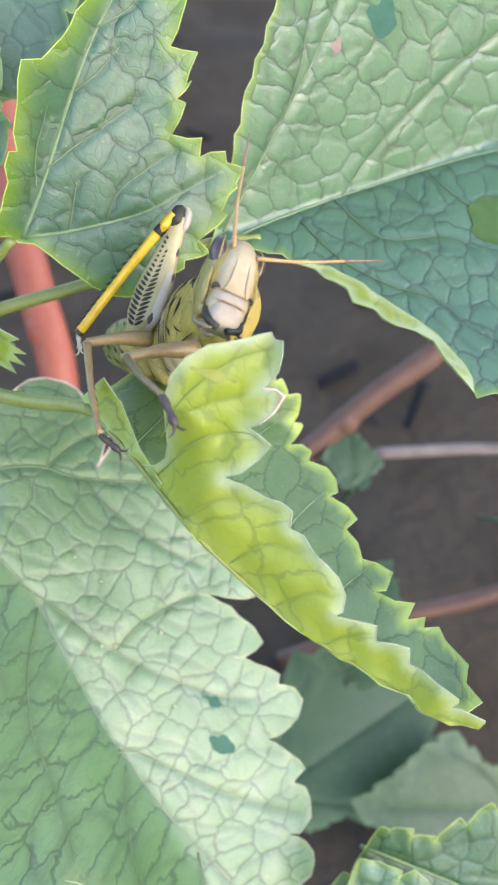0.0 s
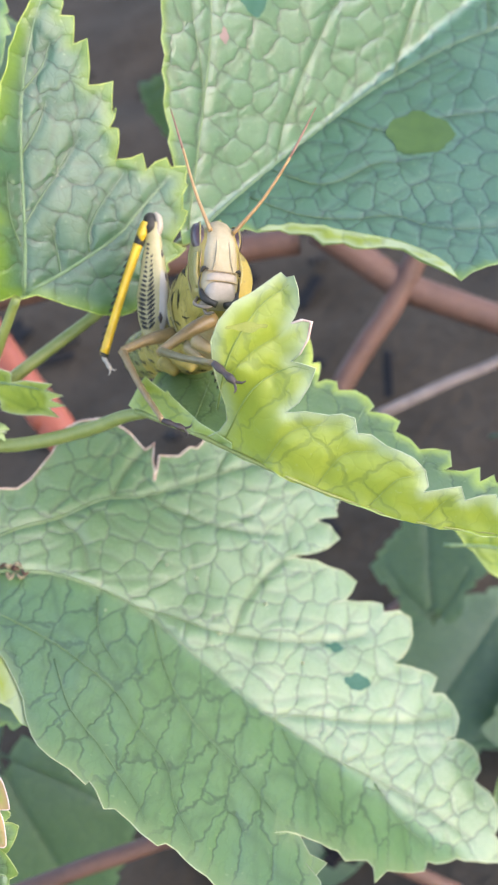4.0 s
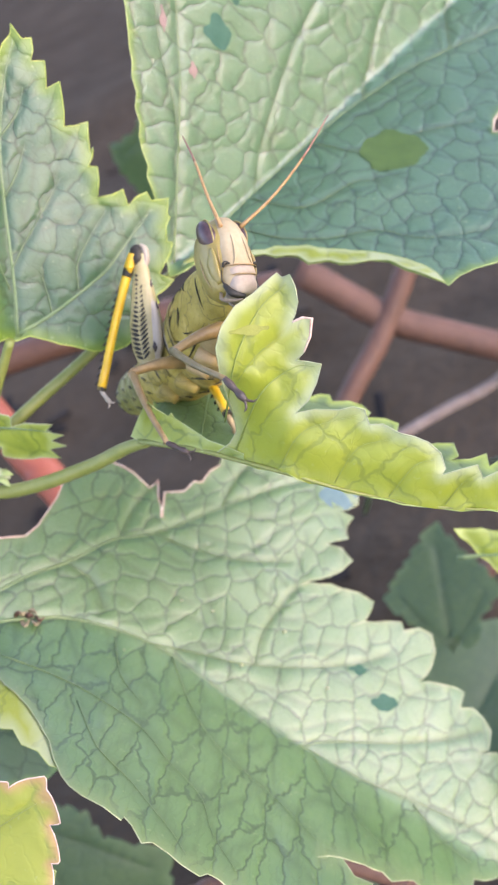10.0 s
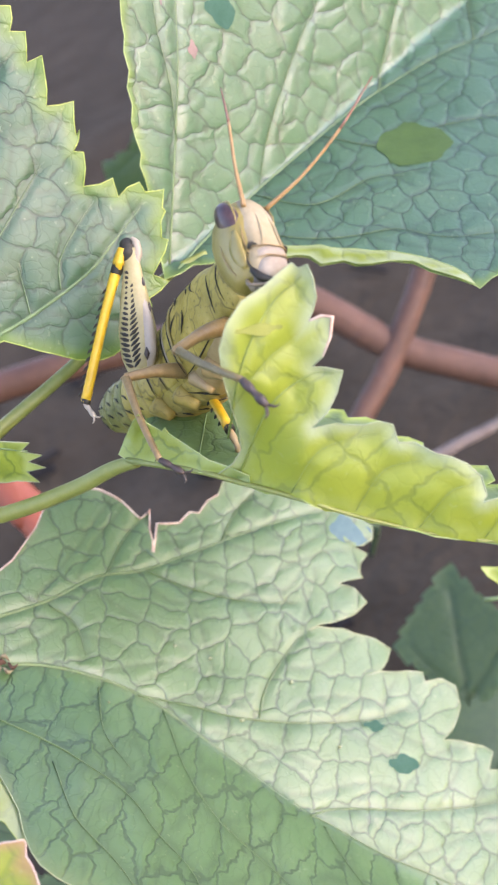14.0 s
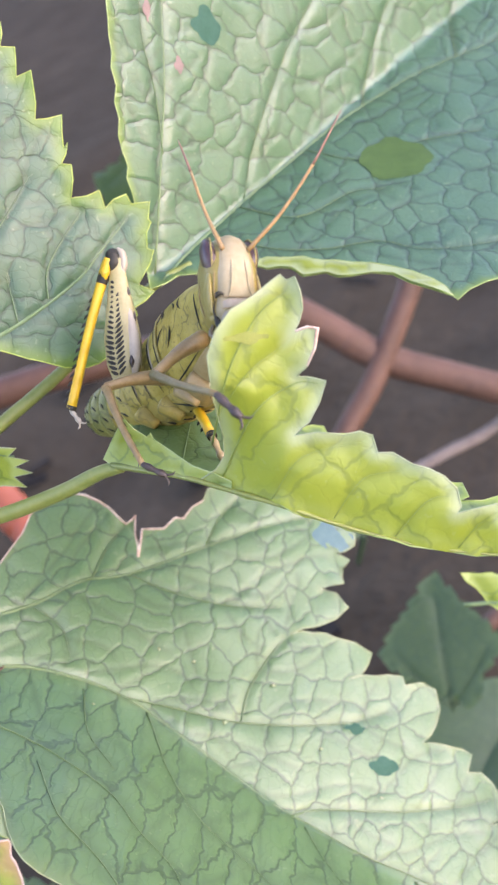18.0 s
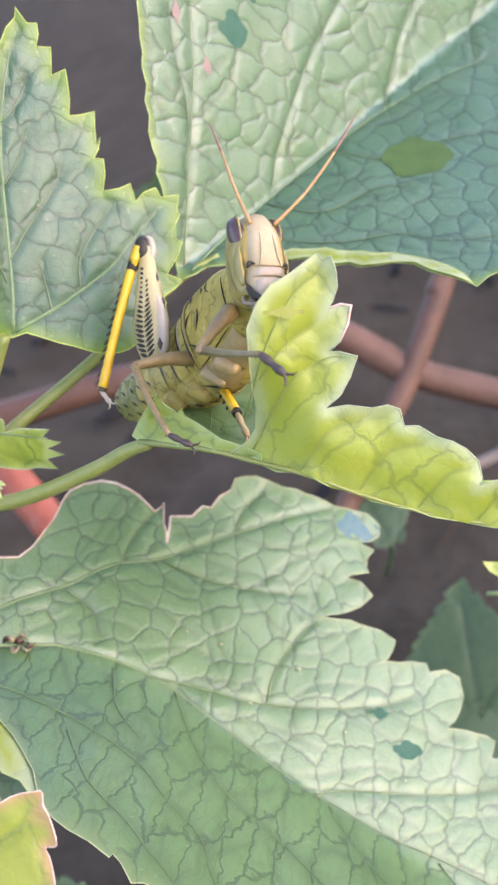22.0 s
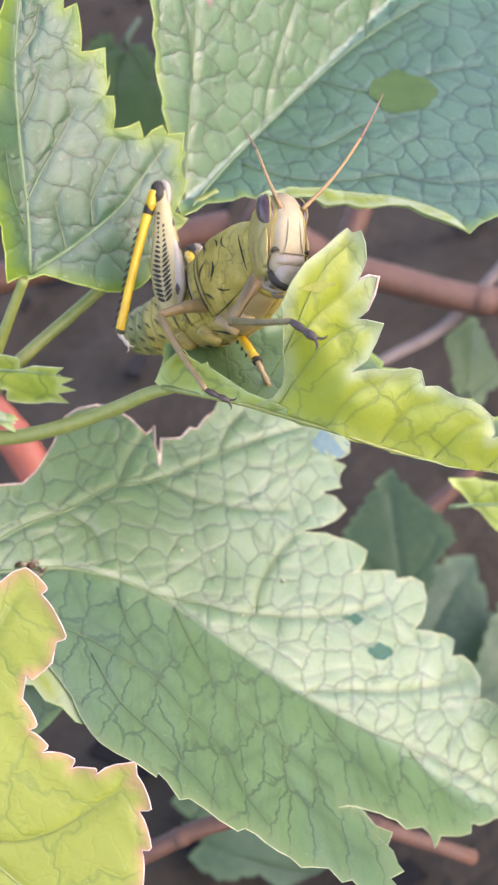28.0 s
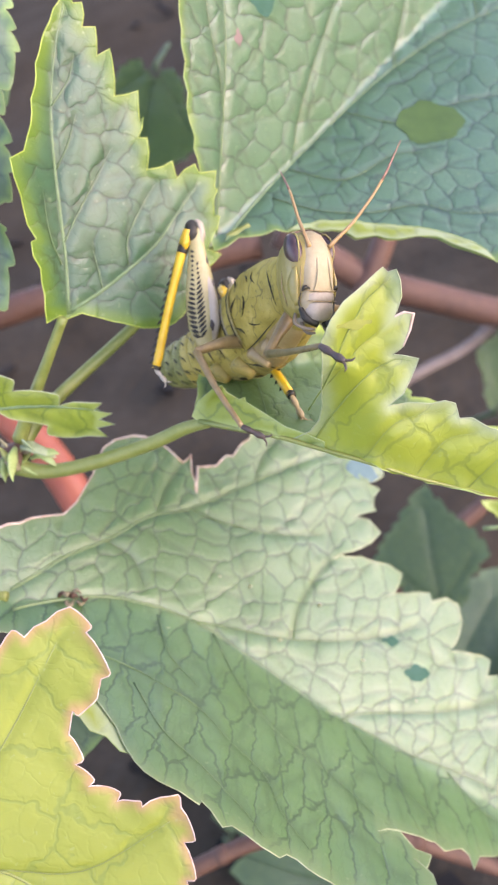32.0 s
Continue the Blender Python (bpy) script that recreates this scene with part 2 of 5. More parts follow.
def toothed(outline, height=0.34):
    """A leaf's margin from its corner points: each carries the number of teeth that lead up to it."""
    pts = [Vector((x, y)) for x, y, _ in outline]
    area = sum(a.x * b.y - a.y * b.x for a, b in zip(pts, pts[1:] + pts[:1]))
    turn = 1 if area > 0 else -1
    out, owner = [], []
    for i, (x, y, teeth) in enumerate(outline):
        owner += [i - 1] * (len(out) - len(owner))
        a, b = pts[i - 1], pts[i]
        way = b - a
        away = Vector((way.y, -way.x)).normalized() * turn if way.length else Vector((0, 0))
        if not teeth:
            steps = max(1, int(way.length / 1.2))
            for k in range(steps):
                s = k / steps
                out.append(a.lerp(b, s) + away * (0.05 * way.length * math.sin(math.pi * s) + 0.12 * math.sin(k * 2.3 + i)))
            continue
        size = way.length / teeth
        for k in range(teeth):
            wobble = 0.8 + 0.4 * noise.noise((x * 1.7 + k, y * 1.3, i * 0.37))
            for s, h in ((0.0, 0.0), (0.22, 0.42), (0.48, 0.72), (0.72, 0.92), (0.93, 1.0), (0.985, 0.75)):
                out.append(a.lerp(b, (k + s) / teeth) + away * h * height * min(size, 4.0) * wobble)
    return out, owner + [len(outline) - 1] * (len(out) - len(owner))


def far_from(points, lines):
    """Each point's distance to the nearest of some polylines, in the plane."""
    best = np.full(len(points), 1e9)
    for line in lines:
        q = np.array([(p[0], p[1]) for p in line], float)
        for a, b in zip(q, q[1:]):
            d = b - a
            s = np.clip(((points - a) @ d) / max(d @ d, 1e-9), 0, 1)
            best = np.minimum(best, np.hypot(*(points - a - s[:, None] * d).T))
    return best


def inside(points, ring):
    x, y = points.T
    hit = np.zeros(len(points), bool)
    for (ax, ay), (bx, by) in zip(ring, np.roll(ring, -1, 0)):
        if ay != by:
            hit ^= ((ay > y) != (by > y)) & (x < (bx - ax) * (y - ay) / (by - ay) + ax)
    return hit


def blade(name, outline, deep, veins, mat, parent, rim_mat, label="", step=0.85, width=0.30, height=0.34, sub=True, rim_width=0.35, vein_mat=None, sink=0.3, wave=0.18, dry=(), hidden=(), flutter=0.25):
    """A leaf blade of triangles within a toothed margin, raised by deep(x, y); veins lie in sunken lines, a thin bead rims the margin."""
    from mathutils.geometry import delaunay_2d_cdt
    ring, owner = toothed(outline, height)
    flat = np.array([(p.x, p.y) for p in ring])
    lines = [smooth_line([(x, y, 0) for x, y in v], 5) for v in veins]
    extra = []
    if sub:
        for v in lines:
            run = 0.0
            for i, (a, b) in enumerate(zip(v, v[1:])):
                run += (b - a).length
                if run > 4.6 + 3.2 * noise.noise((b.x * 0.8, b.y * 0.8, 5.0)) and i < len(v) - 2:
                    run = 0.0
                    for turn in (0.85 + 0.6 * noise.noise((b.x, b.y, 1.0)), -0.85 + 0.6 * noise.noise((b.x, b.y, 9.0))):
                        way, p, reach = (b - a).normalized(), b.copy(), []
                        way.rotate(Euler((0, 0, turn)))
                        for k in range(15):
                            reach.append(p.copy())
                            way.rotate(Euler((0, 0, -turn * 0.06 + 0.4 * noise.noise((p.x, p.y, k)))))
                            p = p + way * 1.0
                            q = np.array([(p.x, p.y)])
                            if not inside(q, flat)[0] or (k > 2 and far_from(q, [w for w in lines if w is not v] + extra)[0] < 0.8):
                                break
                        if len(reach) > 3:
                            extra.append(reach)
    lo, hi = flat.min(0), flat.max(0)
    gx, gy = np.meshgrid(np.arange(lo[0], hi[0], step), np.arange(lo[1], hi[1], step * 0.87))
    gx[1::2] += step / 2
    grid = np.stack([gx.ravel(), gy.ravel()], 1) + (np.random.rand(gx.size, 2) - 0.5) * step * 0.3
    grid = grid[inside(grid, flat)]
    closed = [list(map(tuple, np.vstack([flat, flat[:1]])))]
    grid = grid[far_from(grid, closed) > step * 0.45]
    on_veins = []
    for v in lines + extra:
        for a, b in zip(v, v[1:]):
            aside = Vector((a.y - b.y, b.x - a.x, 0)).normalized()
            for k in range(max(1, round((b - a).length / 0.55))):
                p = a.lerp(b, k / max(1, round((b - a).length / 0.55)))
                on_veins += [(p.x + aside.x * o, p.y + aside.y * o) for o in (-0.85, -0.38, 0.0, 0.38, 0.85)]
    if on_veins:
        on_veins = np.array(on_veins)
        on_veins = on_veins[(far_from(on_veins, closed) > 0.3) & inside(on_veins, flat)]
        cells = {tuple(c): k for k, c in reversed(list(enumerate(np.round(on_veins / 0.3).astype(int))))}
        on_veins = on_veins[sorted(cells.values())]
        grid = grid[far_from(grid, lines + extra) > 1.1]
        grid = np.vstack([grid, on_veins])
    both = np.vstack([flat, grid])
    n = len(flat)
    verts, _, faces, *_ = delaunay_2d_cdt([Vector(p) for p in both], [(i, (i + 1) % n) for i in range(n)], [], 1, 1e-4)
    xy = np.array([(v.x, v.y) for v in verts])
    dv = np.minimum(far_from(xy, lines), far_from(xy, extra) * 1.25 + 0.5)
    dr = far_from(xy, closed)
    seam = [[tuple(flat[k]), tuple(flat[(k + 1) % n])] for k in range(n) if owner[k] in hidden]
    ds = far_from(xy, seam) if seam else np.full(len(xy), 99.0)

    def lift(p, d, r):
        z = deep(p[0], p[1]) - sink * math.exp(-(d / 0.5) ** 2)
        return z + wave * noise.noise((p[0] * 0.16, p[1] * 0.16, 3.1)) * 2 + flutter * math.exp(-r / 1.2) * math.sin(p[0] * 1.9 + p[1] * 1.4)

    zs = [lift(p, d, r) for p, d, r in zip(xy, dv, dr)]
    me = bpy.data.meshes.new(name)
    me.from_pydata([(x * 0.001, y * 0.001, z * 0.001) for (x, y), z in zip(xy, zs)], [], faces)
    me.materials.append(mat)
    me.polygons.foreach_set("use_smooth", [True] * len(me.polygons))
    me.attributes.new("rim", "FLOAT", "POINT").data.foreach_set("value", (np.exp(-(dr / rim_width) ** 2) * np.clip(ds - 0.3, 0, 1)).astype(np.float32))
    me.attributes.new("rib", "FLOAT", "POINT").data.foreach_set("value", np.exp(-(np.minimum(far_from(xy, lines), far_from(xy, extra) + 0.15) / 0.34) ** 2).astype(np.float32))
    ob = new(name, me)
    ob.parent = parent
    tagged(ob, label)
    bm = bmesh.new()
    edge = [Vector((p.x, p.y, lift((p.x, p.y), 9.0, 0.0))) for p in ring]
    runs = [[]]
    for k in range(n + 1):
        if owner[k % n] in hidden:
            runs.append([])
        else:
            runs[-1].append(edge[k % n])
    for run in runs:
        if len(run) > 1:
            tube(bm, run, [0.065, 0.065], 5, caps=False)
    if bm.verts:
        part("margin", bm, rim_mat, ob)
    gnawed = [p for p, o in zip(edge, owner) if o in dry]
    if gnawed:
        bm = bmesh.new()
        tube(bm, gnawed, [0.1, 0.16, 0.09, 0.17, 0.1, 0.15, 0.08], 6)
        part("gnawed_margin", bm, M_RIM_DRY, ob, "dry pinkish gnawed edge")

    def rib(line, wide):
        q = np.array([(p.x, p.y) for p in line])
        far = far_from(q, closed)
        b = bmesh.new()
        tube(b, [Vector((p.x, p.y, lift((p.x, p.y), 0.0 if wide > 0.15 else 0.5, r) - wide * (0.1 if wide > 0.15 else 0.35))) for p, r in zip(line, far)], [wide, wide * 0.7, wide * 0.25], 6, 1.0)
        return b

    for k, v in enumerate(lines):
        part("vein", rib(v, width if k < 2 else width * 0.38), (vein_mat or M_VEIN) if k < 3 else M_VEIN if vein_mat is None else vein_mat, ob)
    return ob


# ---- the ground and what grows far behind ----
def ground():
    bm = bmesh.new()
    n, near = 90, []
    for i in range(n + 1):
        for j in range(n + 1):
            u, v = (i / n * 2 - 1), (j / n * 2 - 1)
            x, y = 700 * u * (1 + 60 * abs(u) ** 7), 700 * v * (1 + 60 * abs(v) ** 7) + 250
            z = 9 * noise.noise((x * 0.012, y * 0.012, 0)) + 4 * noise.noise((x * 0.05, y * 0.05, 4))
            near.append(bm.verts.new((x, y, z)))
    for i in range(n):
        for j in range(n):
            a = i * (n + 1) + j
            bm.faces.new((near[a], near[a + n + 1], near[a + n + 2], near[a + 1]))
    ob = part("ground", finish(bm), M_SOIL, None)
    return tagged(ob, "grey-brown bare soil with scattered bark mulch", "ground", kind="structure")


def mulch():
    rnd = random.Random(4)
    bm = bmesh.new()
    for _ in range(150):
        x, y = rnd.uniform(-260, 260), rnd.uniform(-60, 620)
        ln, wd, th = rnd.uniform(6, 20), rnd.uniform(3, 7), rnd.uniform(1.0, 2.5)
        m = Matrix.Translation((x, y, 4 + 9 * noise.noise((x * 0.012, y * 0.012, 0)))) @ Euler((rnd.uniform(-0.4, 0.4), rnd.uniform(-0.4, 0.4), rnd.uniform(0, 6.3))).to_matrix().to_4x4()
        corners = [bm.verts.new(m @ Vector((sx * ln / 2 * rnd.uniform(0.7, 1), sy * wd / 2 * rnd.uniform(0.6, 1), sz * th / 2))) for sx in (-1, 1) for sy in (-1, 1) for sz in (-1, 1)]
        for q in ((0, 1, 3, 2), (4, 6, 7, 5), (0, 4, 5, 1), (2, 3, 7, 6), (0, 2, 6, 4), (1, 5, 7, 3)):
            bm.faces.new([corners[k] for k in q])
    return tagged(part("bark_mulch", bm, M_CHIP, None), "loose grey-brown bark chips lying on the soil", "mulch", kind="stuff")


ground()
mulch()


def cane(label, points, radii, mat, category="cane", name="cane"):
    """A woody shoot with slightly swollen nodes."""
    root = thing(name, label, category, points[0], "canes behind the leaves")
    base = Vector(points[0])
    line = smooth_line([Vector(p) - base for p in points], 8)
    bm = bmesh.new()
    tube(bm, [p + Vector((noise.noise(p * 0.05), noise.noise(p * 0.05 + Vector((7, 0, 0))), 0)) * radii[0] * 0.25 for p in line], radii, 12)
    part("shoot", bm, mat, root)
    for k in range(5, len(line) - 2, 15):
        bm = bmesh.new()
        way = (line[k + 1] - line[k]).normalized()
        r = radii[0] * 1.0
        tube(bm, [line[k] - way * r * 0.7, line[k] - way * r * 0.2, line[k] + way * r * 0.2, line[k] + way * r * 0.7], [r * 0.95, r * 1.03, r * 1.02, r * 0.95], 12)
        part("node", bm, mat, root)
    return root


cane("smooth red-brown upright cane of the shrub", [(-74, 40, -92), (-58, 11, -90), (-47, -2, -90), (-37, -14, -90), (-20, -42, -92), (0, -80, -100)], [3.6, 3.6], M_CANE)
cane("reddish brown cane crossing behind the leaves", [(44, 75, -118), (28.5, 27.4, -120), (21.5, 11.8, -120), (10, -14, -121), (-6, -50, -124)], [2.6, 2.4], M_CANE_OLD)
cane("thick weathered brown-red cane lying aslant", [(8, 36, -121), (30, 25, -122), (53, 19, -122), (70, 17, -122), (110, 10, -126)], [3.4, 3.2], M_CANE_OLD)
cane("thick brown weathered cane of the shrub", [(-110, 4, -132), (-63, 16, -130), (-28, 26, -130), (5, 34, -128)], [3.6, 3.2], M_CANE_OLD)
cane("pale dry straw lying on the soil", [(26, -4, -131), (41.6, 5.3, -130), (55, 13, -130), (72, 31, -130), (95, 52, -130)], [1.3, 1.2], M_STRAW, "straw", "dry_straw")
cane("thin red-brown shoot of the shrub", [(30, -62, -152), (48.7, -40.3, -150), (62.6, -27.6, -150), (85, -5, -150)], [2.2, 2.0], M_CANE_OLD)
cane("thin dark red shoot below the large leaf", [(-75, -108, -52), (-30, -80, -42), (-14, -71.5, -40), (-2, -66.5, -40), (14, -66, -42), (40, -76, -47)], [1.5, 1.3], M_CANE_OLD)


def leaf_thing(label):
    return thing("leaf", label, "leaf", (0, 0, 0), "leaves of the shrub")


def far_leaf(label, at, size, turn, tip=0.0, sway=0.0, mat=None):
    """A lobed leaf from a rule, for those that stand far behind."""
    root = thing("leaf", label, "leaf", at, "leaves of the shrub")
    root.matrix_basis = PLANT @ mm(*at, tip, sway, turn)
    shape = []
    for k in range(14):
        a = math.tau * k / 14
        r = size * (0.62 + 0.22 * math.cos(a) + 0.14 * math.cos(5 * a) + 0.05 * noise.noise((at[0], k, 0)))
        shape.append((r * math.cos(a), 0.85 * r * math.sin(a), 2))
    net = [[(-0.5 * size, 0), (0, 0), (0.75 * size, 0)], [(-0.45 * size, 0), (-0.1 * size, 0.3 * size), (0.2 * size, 0.5 * size)], [(-0.45 * size, 0), (-0.1 * size, -0.3 * size), (0.2 * size, -0.5 * size)]]
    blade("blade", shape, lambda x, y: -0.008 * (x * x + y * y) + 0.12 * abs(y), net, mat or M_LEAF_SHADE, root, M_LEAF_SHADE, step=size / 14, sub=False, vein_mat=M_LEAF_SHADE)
    bm = bmesh.new()
    tube(bm, smooth_line([(-0.4 * size, 0, -1), (-0.44 * size, 0, -4), (-0.46 * size, 0, -11)], 5), [0.7, 0.6, 0.5], 8)
    part("stalk", bm, M_LEAF_SHADE, root)
    return root


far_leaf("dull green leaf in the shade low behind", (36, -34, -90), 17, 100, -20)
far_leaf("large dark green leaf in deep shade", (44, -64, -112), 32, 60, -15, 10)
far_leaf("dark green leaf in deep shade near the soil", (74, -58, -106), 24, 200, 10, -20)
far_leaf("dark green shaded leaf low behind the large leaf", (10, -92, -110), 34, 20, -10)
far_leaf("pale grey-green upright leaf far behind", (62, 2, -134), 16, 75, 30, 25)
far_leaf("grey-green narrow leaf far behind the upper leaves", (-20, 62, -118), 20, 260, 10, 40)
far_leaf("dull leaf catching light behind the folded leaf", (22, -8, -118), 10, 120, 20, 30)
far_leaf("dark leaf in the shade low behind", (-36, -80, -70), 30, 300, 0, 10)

# ---- the near leaves ----
LARGE_OUT = [(-41.5, -14.5, 0), (-32.3, -11.4, 0), (-30.3, -11.1, 0), (-28.6, -11, 0), (-27.3, -9.8, 0), (-26.1, -8, 0), (-25.1, -6.5, 0), (-24.5, -4.7, 0), (-23.9, -3.4, 0),
    (-22.5, -2.4, 0), (-20.3, -1.9, 0), (-18.8, -2.2, 0), (-17.2, -3, 0), (-16.1, -3.8, 0), (-14.8, -5, 0), (-14, -5.6, 0), (-13.4, -5, 0), (-12.9, -4.6, 0),
    (-12.9, -6.9, 0), (-12.4, -9.4, 0), (-12.2, -9.4, 0), (-12.1, -6.2, 0), (-11.1, -6.1, 0), (-9.7, -6.1, 0), (-8.4, -4.9, 0), (-7.3, -5.1, 0), (-6.3, -3.7, 0),
    (-5.1, -2.9, 0), (-4.6, -1.3, 0), (-3.3, -0.9, 0), (1.6, -2.3, 0), (8.2, -4.8, 0), (12.4, -5.7, 0), (13.9, -7, 0), (13.9, -8.5, 0), (12.7, -9.3, 0),
    (11.5, -9.3, 0), (13.2, -10.2, 0), (12.1, -11.2, 0), (12, -12.4, 0), (12.4, -13, 0), (10.5, -13.3, 0), (9.5, -13.5, 0), (11.3, -14.1, 0), (12.7, -15.7, 0),
    (11.2, -17, 0), (9.5, -17.7, 0), (7.1, -18.1, 0), (5.7, -18.5, 0), (8.3, -18.5, 0), (11.1, -19.3, 0), (13.6, -20.1, 0), (15.5, -21.2, 0), (15.1, -22.5, 0),
    (14.2, -23.6, 0), (12.6, -23.8, 0), (15.9, -23.8, 0), (19.2, -24, 0), (19.6, -25, 0), (21.7, -24.7, 0), (23.5, -25.6, 0), (23.9, -27.9, 0), (23.1, -29.6, 0),
    (21.4, -31.4, 0), (23.8, -31.7, 0), (26.3, -32.4, 0), (27.6, -33.1, 0), (26.8, -34.7, 0), (28.6, -35.1, 0), (29.8, -36.3, 0), (30.8, -38, 0), (30.3, -39.9, 0),
    (29.1, -40.4, 0), (31.5, -40.5, 0), (33.1, -41.6, 0), (34, -44.1, 0), (33.2, -45.6, 0), (35.5, -47, 0), (36.7, -48.8, 0), (37, -50.9, 0), (36.2, -51.6, 0),
    (37.3, -52.9, 0), (37.7, -54.9, 0), (35, -54.6, 0), (32.1, -54.3, 0), (30.8, -53.8, 0), (26.5, -52.8, 0), (25.9, -53.2, 0), (22.6, -51.8, 0), (20.5, -50.7, 0),
    (18.6, -50.3, 0), (18.6, -49.8, 0), (17.7, -49, 0), (16.1, -48.1, 0), (14, -46.6, 0), (11.9, -45.2, 0), (9.1, -44.1, 0), (6.6, -43.3, 0), (10.6, -45.2, 0),
    (12.5, -46.4, 0), (10.1, -45.6, 0), (11.6, -46.6, 0), (11.7, -47.1, 0), (12.2, -47.5, 0), (10.4, -47, 0), (10.9, -47.5, 0), (11.1, -48.4, 0), (10.1, -47.9, 0),
    (8.5, -47.2, 0), (7, -46.7, 0), (6, -46.1, 0), (3.8, -45.1, 0), (2.1, -44.7, 0), (-0.1, -43.3, 0), (-2.4, -41.9, 0), (-4.5, -40.6, 0), (-5.3, -40.5, 0),
    (-7.1, -39.4, 0), (-8.3, -38.5, 0), (-9.8, -37.4, 0), (-10.7, -37.1, 0), (-11.9, -36, 0), (-12.7, -35.5, 0), (-13, -35.7, 0), (-14.9, -34.6, 0), (-16.8, -33.5, 0),
    (-18.2, -32.7, 0), (-19.2, -32.1, 0), (-20.4, -31.2, 0), (-21.4, -30.1, 0), (-23, -28.7, 0), (-24.4, -27.4, 0), (-26.1, -26.1, 0), (-29.7, -24.3, 0), (-32.9, -22.9, 0), (-37, -21.8, 0), (-41.5, -20.6, 0)]
LARGE_VEINS = [[(-33.8, -21), (-31.3, -20.7), (-27.1, -20.5), (-22.7, -20.8), (-17.7, -22.2), (-13.4, -24.1), (-9, -26.9), (-3, -31.3), (2.2, -35.1), (5.5, -37.3)],
    [(-34.2, -19), (-31.7, -17.7), (-27.9, -15.7), (-23.1, -14.2), (-18.3, -11.9), (-13.2, -11.3), (-4.8, -8.4), (1.5, -6.3), (7.8, -4.8)],
    [(5.5, -37.3), (7.4, -38.3), (13.4, -41.8), (19.6, -44.7), (25.8, -47.8), (32.8, -51.9)],
    [(-10.5, -26), (-7.9, -30.3), (-4.9, -33.7), (-2.1, -36.1), (3.3, -40.2), (6.9, -42.9)],
    [(-31.7, -22.8), (-27.3, -23.9), (-21.8, -25.9), (-16.2, -28.5), (-12, -31.1), (-9.2, -33.6), (-5.8, -36.5), (-4.4, -38.8), (-1.9, -41.4)],
    [(5.5, -37.4), (9, -37.1), (18.4, -38.2), (24.9, -38.4), (29.9, -37.9)],
    [(-13.2, -24.3), (-7.6, -25.7), (-1.6, -27.4), (4.5, -28.3), (12.4, -28.6), (17.3, -27.8)],
    [(-13, -11.4), (-8.6, -13.3), (-2.4, -15), (4.3, -15.6)],
    [(-19.7, -27.7), (-16.6, -30.9), (-12.5, -33.9), (-8.5, -37.2), (-6.6, -39.1)],
    [(7, -38.5), (8.7, -40.6), (11.3, -43), (14.9, -46.1)],
    [(19.5, -45.1), (23.1, -49.1), (26.4, -51.7)],
    [(-17.3, -11.6), (-15.9, -8.2), (-13.6, -5.3)],
    [(-4.5, -8.1), (-3.3, -5.3), (-0.7, -2.3)],
    [(-23.1, -14.6), (-20.2, -16.8), (-18.8, -20)],
    [(-17.3, -23.2), (-15.9, -26.4), (-12.7, -29.3)],
    [(-0.1, -27.5), (0.7, -24.3), (3.8, -20.1), (5.4, -18.8)]]
large = leaf_thing("large pale green netted leaf with a torn, gnawed upper margin")


def main_vein(x):
    return float(np.interp(x, [-40, -34, -27, -16.7, -10.3, 6.2, 18, 27.7, 40], [-20, -20, -20.2, -23, -26, -37.5, -44.8, -51, -58]))


def large_deep(x, y):
    h = max(0.0, main_vein(x) - y)  # below the main vein the blade rises steeply towards the viewer
    k = float(np.interp(x, [-34, -12, 2, 12, 18, 24, 40], [2, 2.5, 2.9, 4.6, 3.4, 2, 1.2]))
    return -23 - 0.412 * x - 0.497 * y + k * (h - 0.8 * (1 - math.exp(-h / 0.8)))


large_blade = blade("blade", LARGE_OUT, large_deep, LARGE_VEINS, M_LEAF_PALE, large, M_RIM_PALE, dry=range(1, 29), width=0.26)
# the flap's sunlit brightness is only in its colour
blade("sun_painted_flap", [(-29.7, -24.2, 0), (-26.1, -26, 0), (-23.4, -28.5, 0), (-21.3, -30.2, 0), (-19.1, -32.1, 0), (-22.2, -30.6, 0), (-25.2, -28.8, 0), (-27.5, -28.5, 0)], lambda x, y: large_deep(x, y) - 0.8, [], M_UNDER_GLOW, large, M_RIM, "bright yellow-green turned-over margin", sub=False)


def stain(x, y, wide, high, turn, deep, mat, parent, label):
    """A thin uneven stain or painted shadow lying on a blade, about its middle, with half sizes in millimetres."""
    ring = []
    for k in range(26):
        a = math.tau * k / 26
        r = 1 + 0.34 * noise.noise((x + 1.6 * math.cos(a), y + 1.6 * math.sin(a), wide))
        u, v = wide * r * math.cos(a), high * r * math.sin(a)
        ring.append((x + u * math.cos(turn) - v * math.sin(turn), y + u * math.sin(turn) + v * math.cos(turn), 0))
    return blade("blotch", ring, lambda p, q: deep(p, q) + 0.05, [], mat, parent, mat, label, step=0.6, sub=False, sink=0, flutter=0.0, hidden=range(-1, 60))


M_BLOTCH = plain("thin_blotch", (0.03, 0.066, 0.007), (0.045, 0.088, 0.012), 0.5, 0.6)
M_BLOTCH_BLUE = plain("dull_blue_green", (0.055, 0.115, 0.12), (0.085, 0.15, 0.15), 0.6, 0.55, 0.05, 0.3)
M_TEAL = plain("teal_stain", (0.028, 0.08, 0.05), (0.042, 0.1, 0.068), 0.6, 0.7, 0.05, 0.15)
M_PINK = plain("pink_stain", (0.15, 0.105, 0.085), (0.2, 0.13, 0.11), 0.9, 0.5)
stain(16.5, -33.4, 1.7, 1.0, -0.2, large_deep, M_TEAL, large, "small dark green eaten spot")
